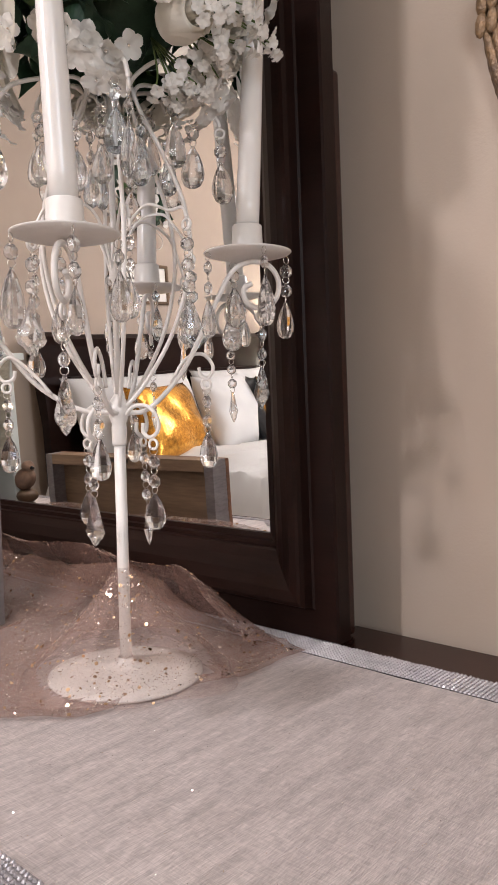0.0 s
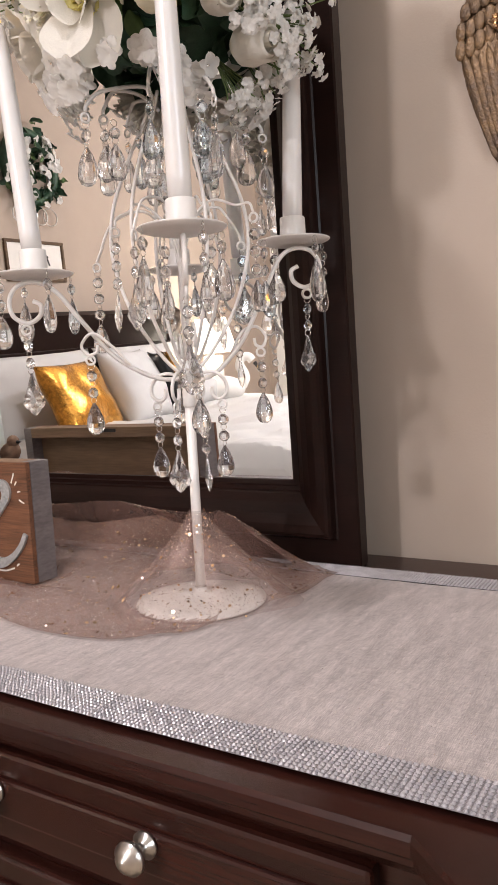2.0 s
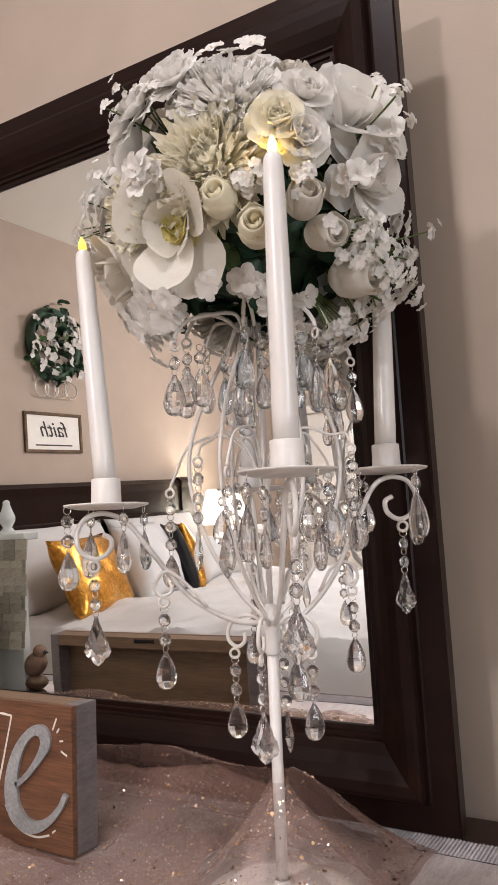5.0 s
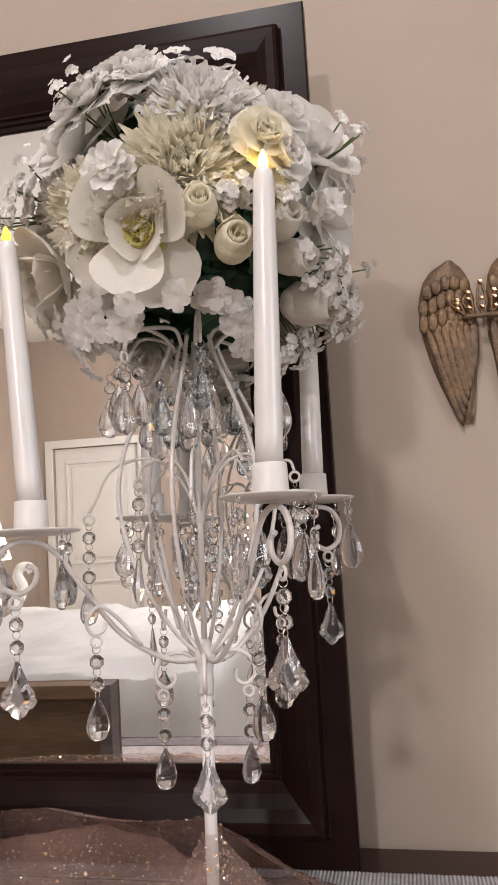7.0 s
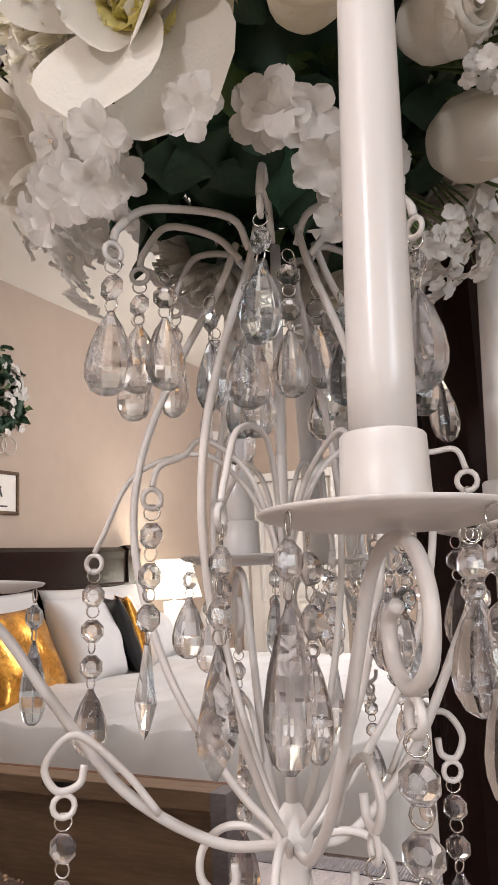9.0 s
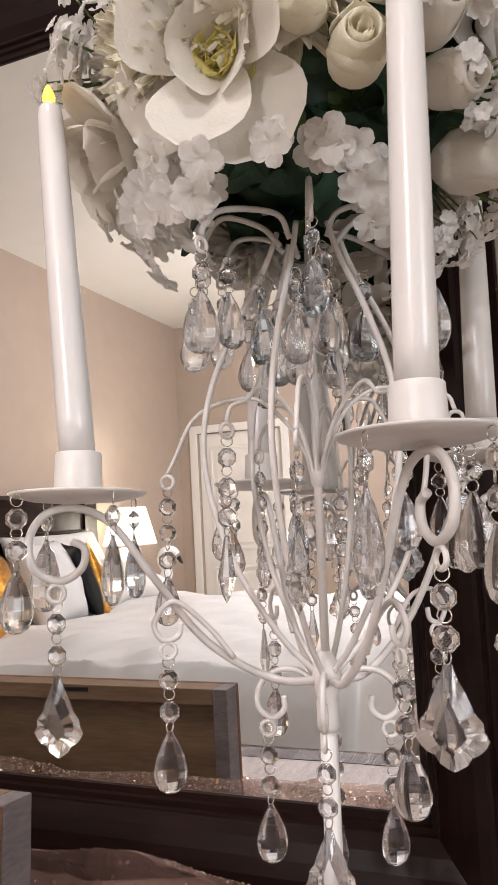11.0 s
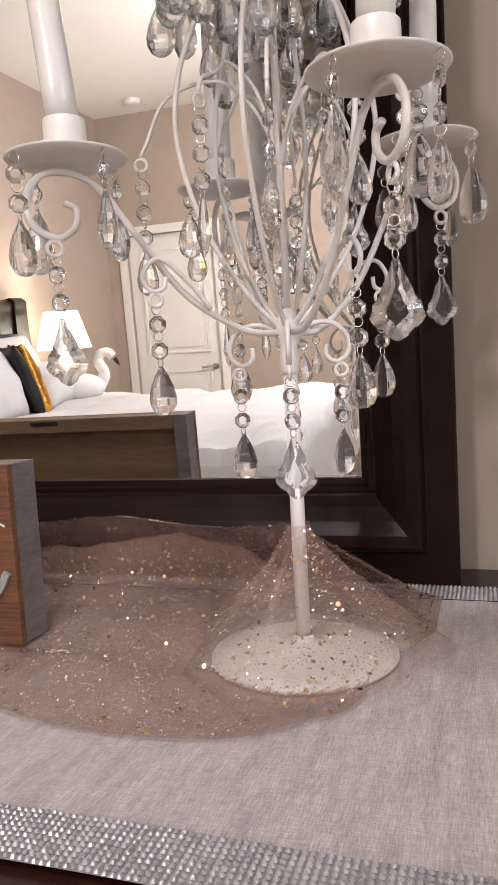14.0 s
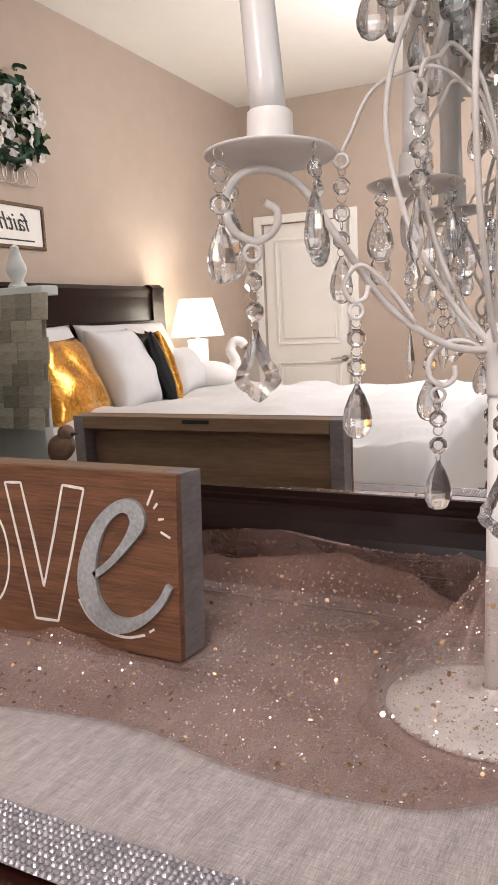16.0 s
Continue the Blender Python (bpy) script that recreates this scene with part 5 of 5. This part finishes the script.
stand2 = thing("nightstand", "dark wooden nightstand beside the bed", "nightstand", (-2.48, -3.665, 0))
part("body", boxed(-0.24, -0.2, 0.0, 0.24, 0.2, 0.545, 0.01), M_ESPRESSO, stand2, smooth=False)
part("top", boxed(-0.25, -0.21, 0.5455, 0.26, 0.21, 0.575, 0.006), M_ESPRESSO, stand2, smooth=False)
for z in (0.07, 0.30):
    part("drawer", boxed(0.24, -0.17, z, 0.255, 0.17, z + 0.20, 0.004), M_ESPRESSO, stand2, smooth=False)
tl = thing("table_lamp", "white table lamp with glowing cone shade, switched on", "lamp", (-2.45, -3.56, 0.5755))
part("base", boxed(-0.055, -0.055, 0, 0.055, 0.055, 0.40, 0.012), M_WHITE, tl)
part("lamp_neck", lathe(bmesh.new(), [(0.012, 0.40), (0.012, 0.48), (0, 0.48)], 12), M_NICKEL, tl)
part("shade", lathe(bmesh.new(), [(0.183, 0.422), (0.113, 0.672)], 40), M_SHADE, tl, "white cloth cone shade")

frame_sign = thing("framed_sign", "framed white print with dark script lettering and beaded frame", "picture", (LEFT_X + 0.001, -2.18, 1.640))
part("print", boxed(0, -0.215, -0.10, 0.006, 0.215, 0.10), M_PAPER, frame_sign, smooth=False)
for a, b, c, d in ((-0.235, 0.10, 0.235, 0.118), (-0.235, -0.118, 0.235, -0.10), (-0.235, -0.10, -0.216, 0.10), (0.216, -0.10, 0.235, 0.10)):
    part("frame_side", boxed(0, a, b, 0.016, c, d, 0.003), M_TWIG, frame_sign, smooth=False)
b = bpy.data.curves.new("lettering", "FONT")
b.body, b.size, b.align_x, b.align_y, b.extrude, b.shear = "faith", 0.13, "CENTER", "CENTER", 0.001, 0.35
b.materials.append(M_INK)
txt = new("lettering", b)
txt.parent = frame_sign
txt.matrix_basis = pose(0.008, -0.01, 0.015, 90, 0, 90)
part("small_line", boxed(0.006, -0.15, -0.078, 0.0075, 0.15, -0.07), M_INK, frame_sign, smooth=False)

wreath = thing("wall_wreath", "green wreath with white flowers on the bedroom wall", "wreath", (LEFT_X + 0.03, -2.20, 2.167))
part("wreath_ring", tube(bmesh.new(), [Vector((0, 0.19 * math.cos(a), 0.19 * math.sin(a))) for a in [i * math.pi / 16 for i in range(32)]], 0.03, 8, True), M_LEAF, wreath, "twisted green stems")
for i in range(130):
    a = FRND.uniform(0, 6.283)
    q = FRND.uniform(0.04, 0.25)
    p = Vector((FRND.uniform(0.01, 0.05), q * math.cos(a), q * math.sin(a)))
    if i % 3:
        ob = new("leaf", LEAVES[FRND.randrange(3)])
        ob.parent = wreath
        ob.matrix_basis = Matrix.Translation(p) @ pose(0, 0, 0, FRND.uniform(0, 360), FRND.uniform(-60, 60), FRND.uniform(0, 360)) @ Matrix.Scale(1.6, 4)
    else:
        bloom(wreath, face(p + Vector((0.02, 0, 0)), (1, FRND.uniform(-.6, .6), FRND.uniform(-.6, .6))), None, FRND.uniform(1.6, 2.4))
for k in range(4):
    part("wire_scroll", tube(bmesh.new(), [Vector((0, -0.12 + 0.08 * k + 0.055 * math.cos(a), -0.27 + 0.05 * math.sin(a))) for a in [i * math.pi / 10 for i in range(20)]], 0.004, 6, True), M_NICKEL, wreath)

# ---- little house ornament at the far end of the dresser ----
house = thing("shingled_house_ornament", "pale grey wooden house ornament with shingled roofs and fairy lights", "ornament", (-0.768, 0.06, TABLE))
part("lower_body", boxed(-0.09, 0.022, 0.0, 0.085, 0.04, 0.352, 0.002), M_PALE, house, smooth=False)
part("tower", boxed(-0.25, 0.022, 0.0, -0.0905, 0.05, 0.50, 0.002), M_PALE, house, smooth=False)
SH = bmesh.new()
box(SH, -0.0140, -0.0016, -0.0190, 0.0140, 0.0016, 0.0190, 0.0006)
SHINGLE = bpy.data.meshes.new("shingle")
SH.to_mesh(SHINGLE)
SH.free()
SHINGLE.materials.append(M_SHINGLE)
for name, x0, x1, zb, zt, yb, yt in (("lower_roof", -0.088, 0.112, 0.165, 0.352, 0.062, 0.046), ("upper_roof", -0.26, -0.062, 0.49, 0.64, 0.062, 0.046)):
    b = bmesh.new()
    sheet(b, lambda u, v: Vector((x0 + (x1 - x0) * u, yb + (yt - yb) * v, zb + (zt - zb) * v)), 1, 1)
    roof = part(name, b, M_SHINGLE, house, smooth=False)
    lean = math.degrees(math.atan2(yb - yt, zt - zb))
    nr = int((zt - zb) / 0.031)
    nc = int((x1 - x0) / 0.0285)
    for r in range(nr):
        for c in range(nc):
            ob = new("shingle", SHINGLE)
            ob.parent = roof
            t = (r + 0.5) / nr
            ob.matrix_basis = pose(x0 + 0.014 + c * 0.0285 + (0.007 if r % 2 else -0.004), yb + (yt - yb) * t + 0.003 + FRND.uniform(0, 0.0012), zb + (zt - zb) * t, lean + FRND.uniform(0, 4), FRND.uniform(-2, 2), 0)
part("ledge", boxed(-0.092, 0.008, 0.352, 0.105, 0.045, 0.366, 0.002), M_PALE, house, smooth=False)
part("finial", lathe(bmesh.new(), [(0, 0.366), (0.014, 0.366), (0.013, 0.37), (0.008, 0.376), (0.0145, 0.388), (0.015, 0.396), (0.010, 0.408), (0.006, 0.42), (0.007, 0.423), (0.0045, 0.426), (0, 0.428)], 18, Matrix.Translation((0.045, 0.025, 0))), M_PALE, house, "turned white finial")
part("twig", tube(bmesh.new(), smoothline([(-0.05, 0.05, 0.37), (-0.045, 0.055, 0.5), (-0.055, 0.05, 0.6), (-0.05, 0.05, 0.67), (-0.058, 0.05, 0.71)], 5), 0.0045, 7), M_TWIG, house)
part("twig", tube(bmesh.new(), smoothline([(-0.052, 0.05, 0.655), (-0.04, 0.05, 0.672), (-0.034, 0.05, 0.662)], 5), 0.003, 6), M_TWIG, house)
for k in range(9):
    b = bmesh.new()
    bmesh.ops.create_icosphere(b, subdivisions=2, radius=0.0105)
    b.transform(pose(-0.048 + 0.008 * math.sin(k * 2.1), 0.056, 0.47 + 0.0165 * k) @ Matrix.Diagonal((1.15, 0.8, 0.8, 1)))
    part("pebble", b, M_PEBBLE, house)
for k in range(11):
    b = bmesh.new()
    bmesh.ops.create_icosphere(b, subdivisions=1, radius=0.0022)
    b.transform(Matrix.Translation((-0.062 + 0.012 * math.sin(k * 1.7), 0.072, 0.375 + 0.026 * k)))
    part("fairy_light", b, M_FAIRY, house, "tiny warm fairy light")
for k in range(26):
    ob = new("leaf", LEAVES[2])
    ob.parent = house
    ob.matrix_basis = Matrix.Translation((-0.20 + FRND.uniform(-0.06, 0.07), 0.05 + FRND.uniform(-0.02, 0.03), 0.62 + FRND.uniform(-0.06, 0.05))) @ pose(0, 0, 0, FRND.uniform(0, 90), FRND.uniform(-90, 90), FRND.uniform(0, 360))
bird = thing("bird_figurine", "small brown bird figurine perched on stacked stones", "figurine", (-0.672, 0.085, TABLE))
for k in range(4):
    b = bmesh.new()
    bmesh.ops.create_icosphere(b, subdivisions=2, radius=0.022)
    b.transform(pose(0.004 * math.sin(k * 2), 0.003 * math.cos(k), 0.016 + k * 0.026) @ Matrix.Diagonal((1.05, 0.95, 0.68, 1)))
    part("stone", b, M_PEBBLE, bird)
b = bmesh.new()
bmesh.ops.create_uvsphere(b, u_segments=16, v_segments=10, radius=1)
b.transform(pose(0.002, 0, 0.128, 0, -35, 0) @ Matrix.Diagonal((0.026, 0.018, 0.020, 1)))
bmesh.ops.create_uvsphere(b, u_segments=14, v_segments=8, radius=0.0125, matrix=Matrix.Translation((0.014, 0, 0.151)))
part("bird_body", b, M_FUR, bird)
part("beak", lathe(bmesh.new(), [(0.004, 0), (0, 0.012)], 8, pose(0.025, 0, 0.15, 0, 90, 0)), M_DARK, bird)
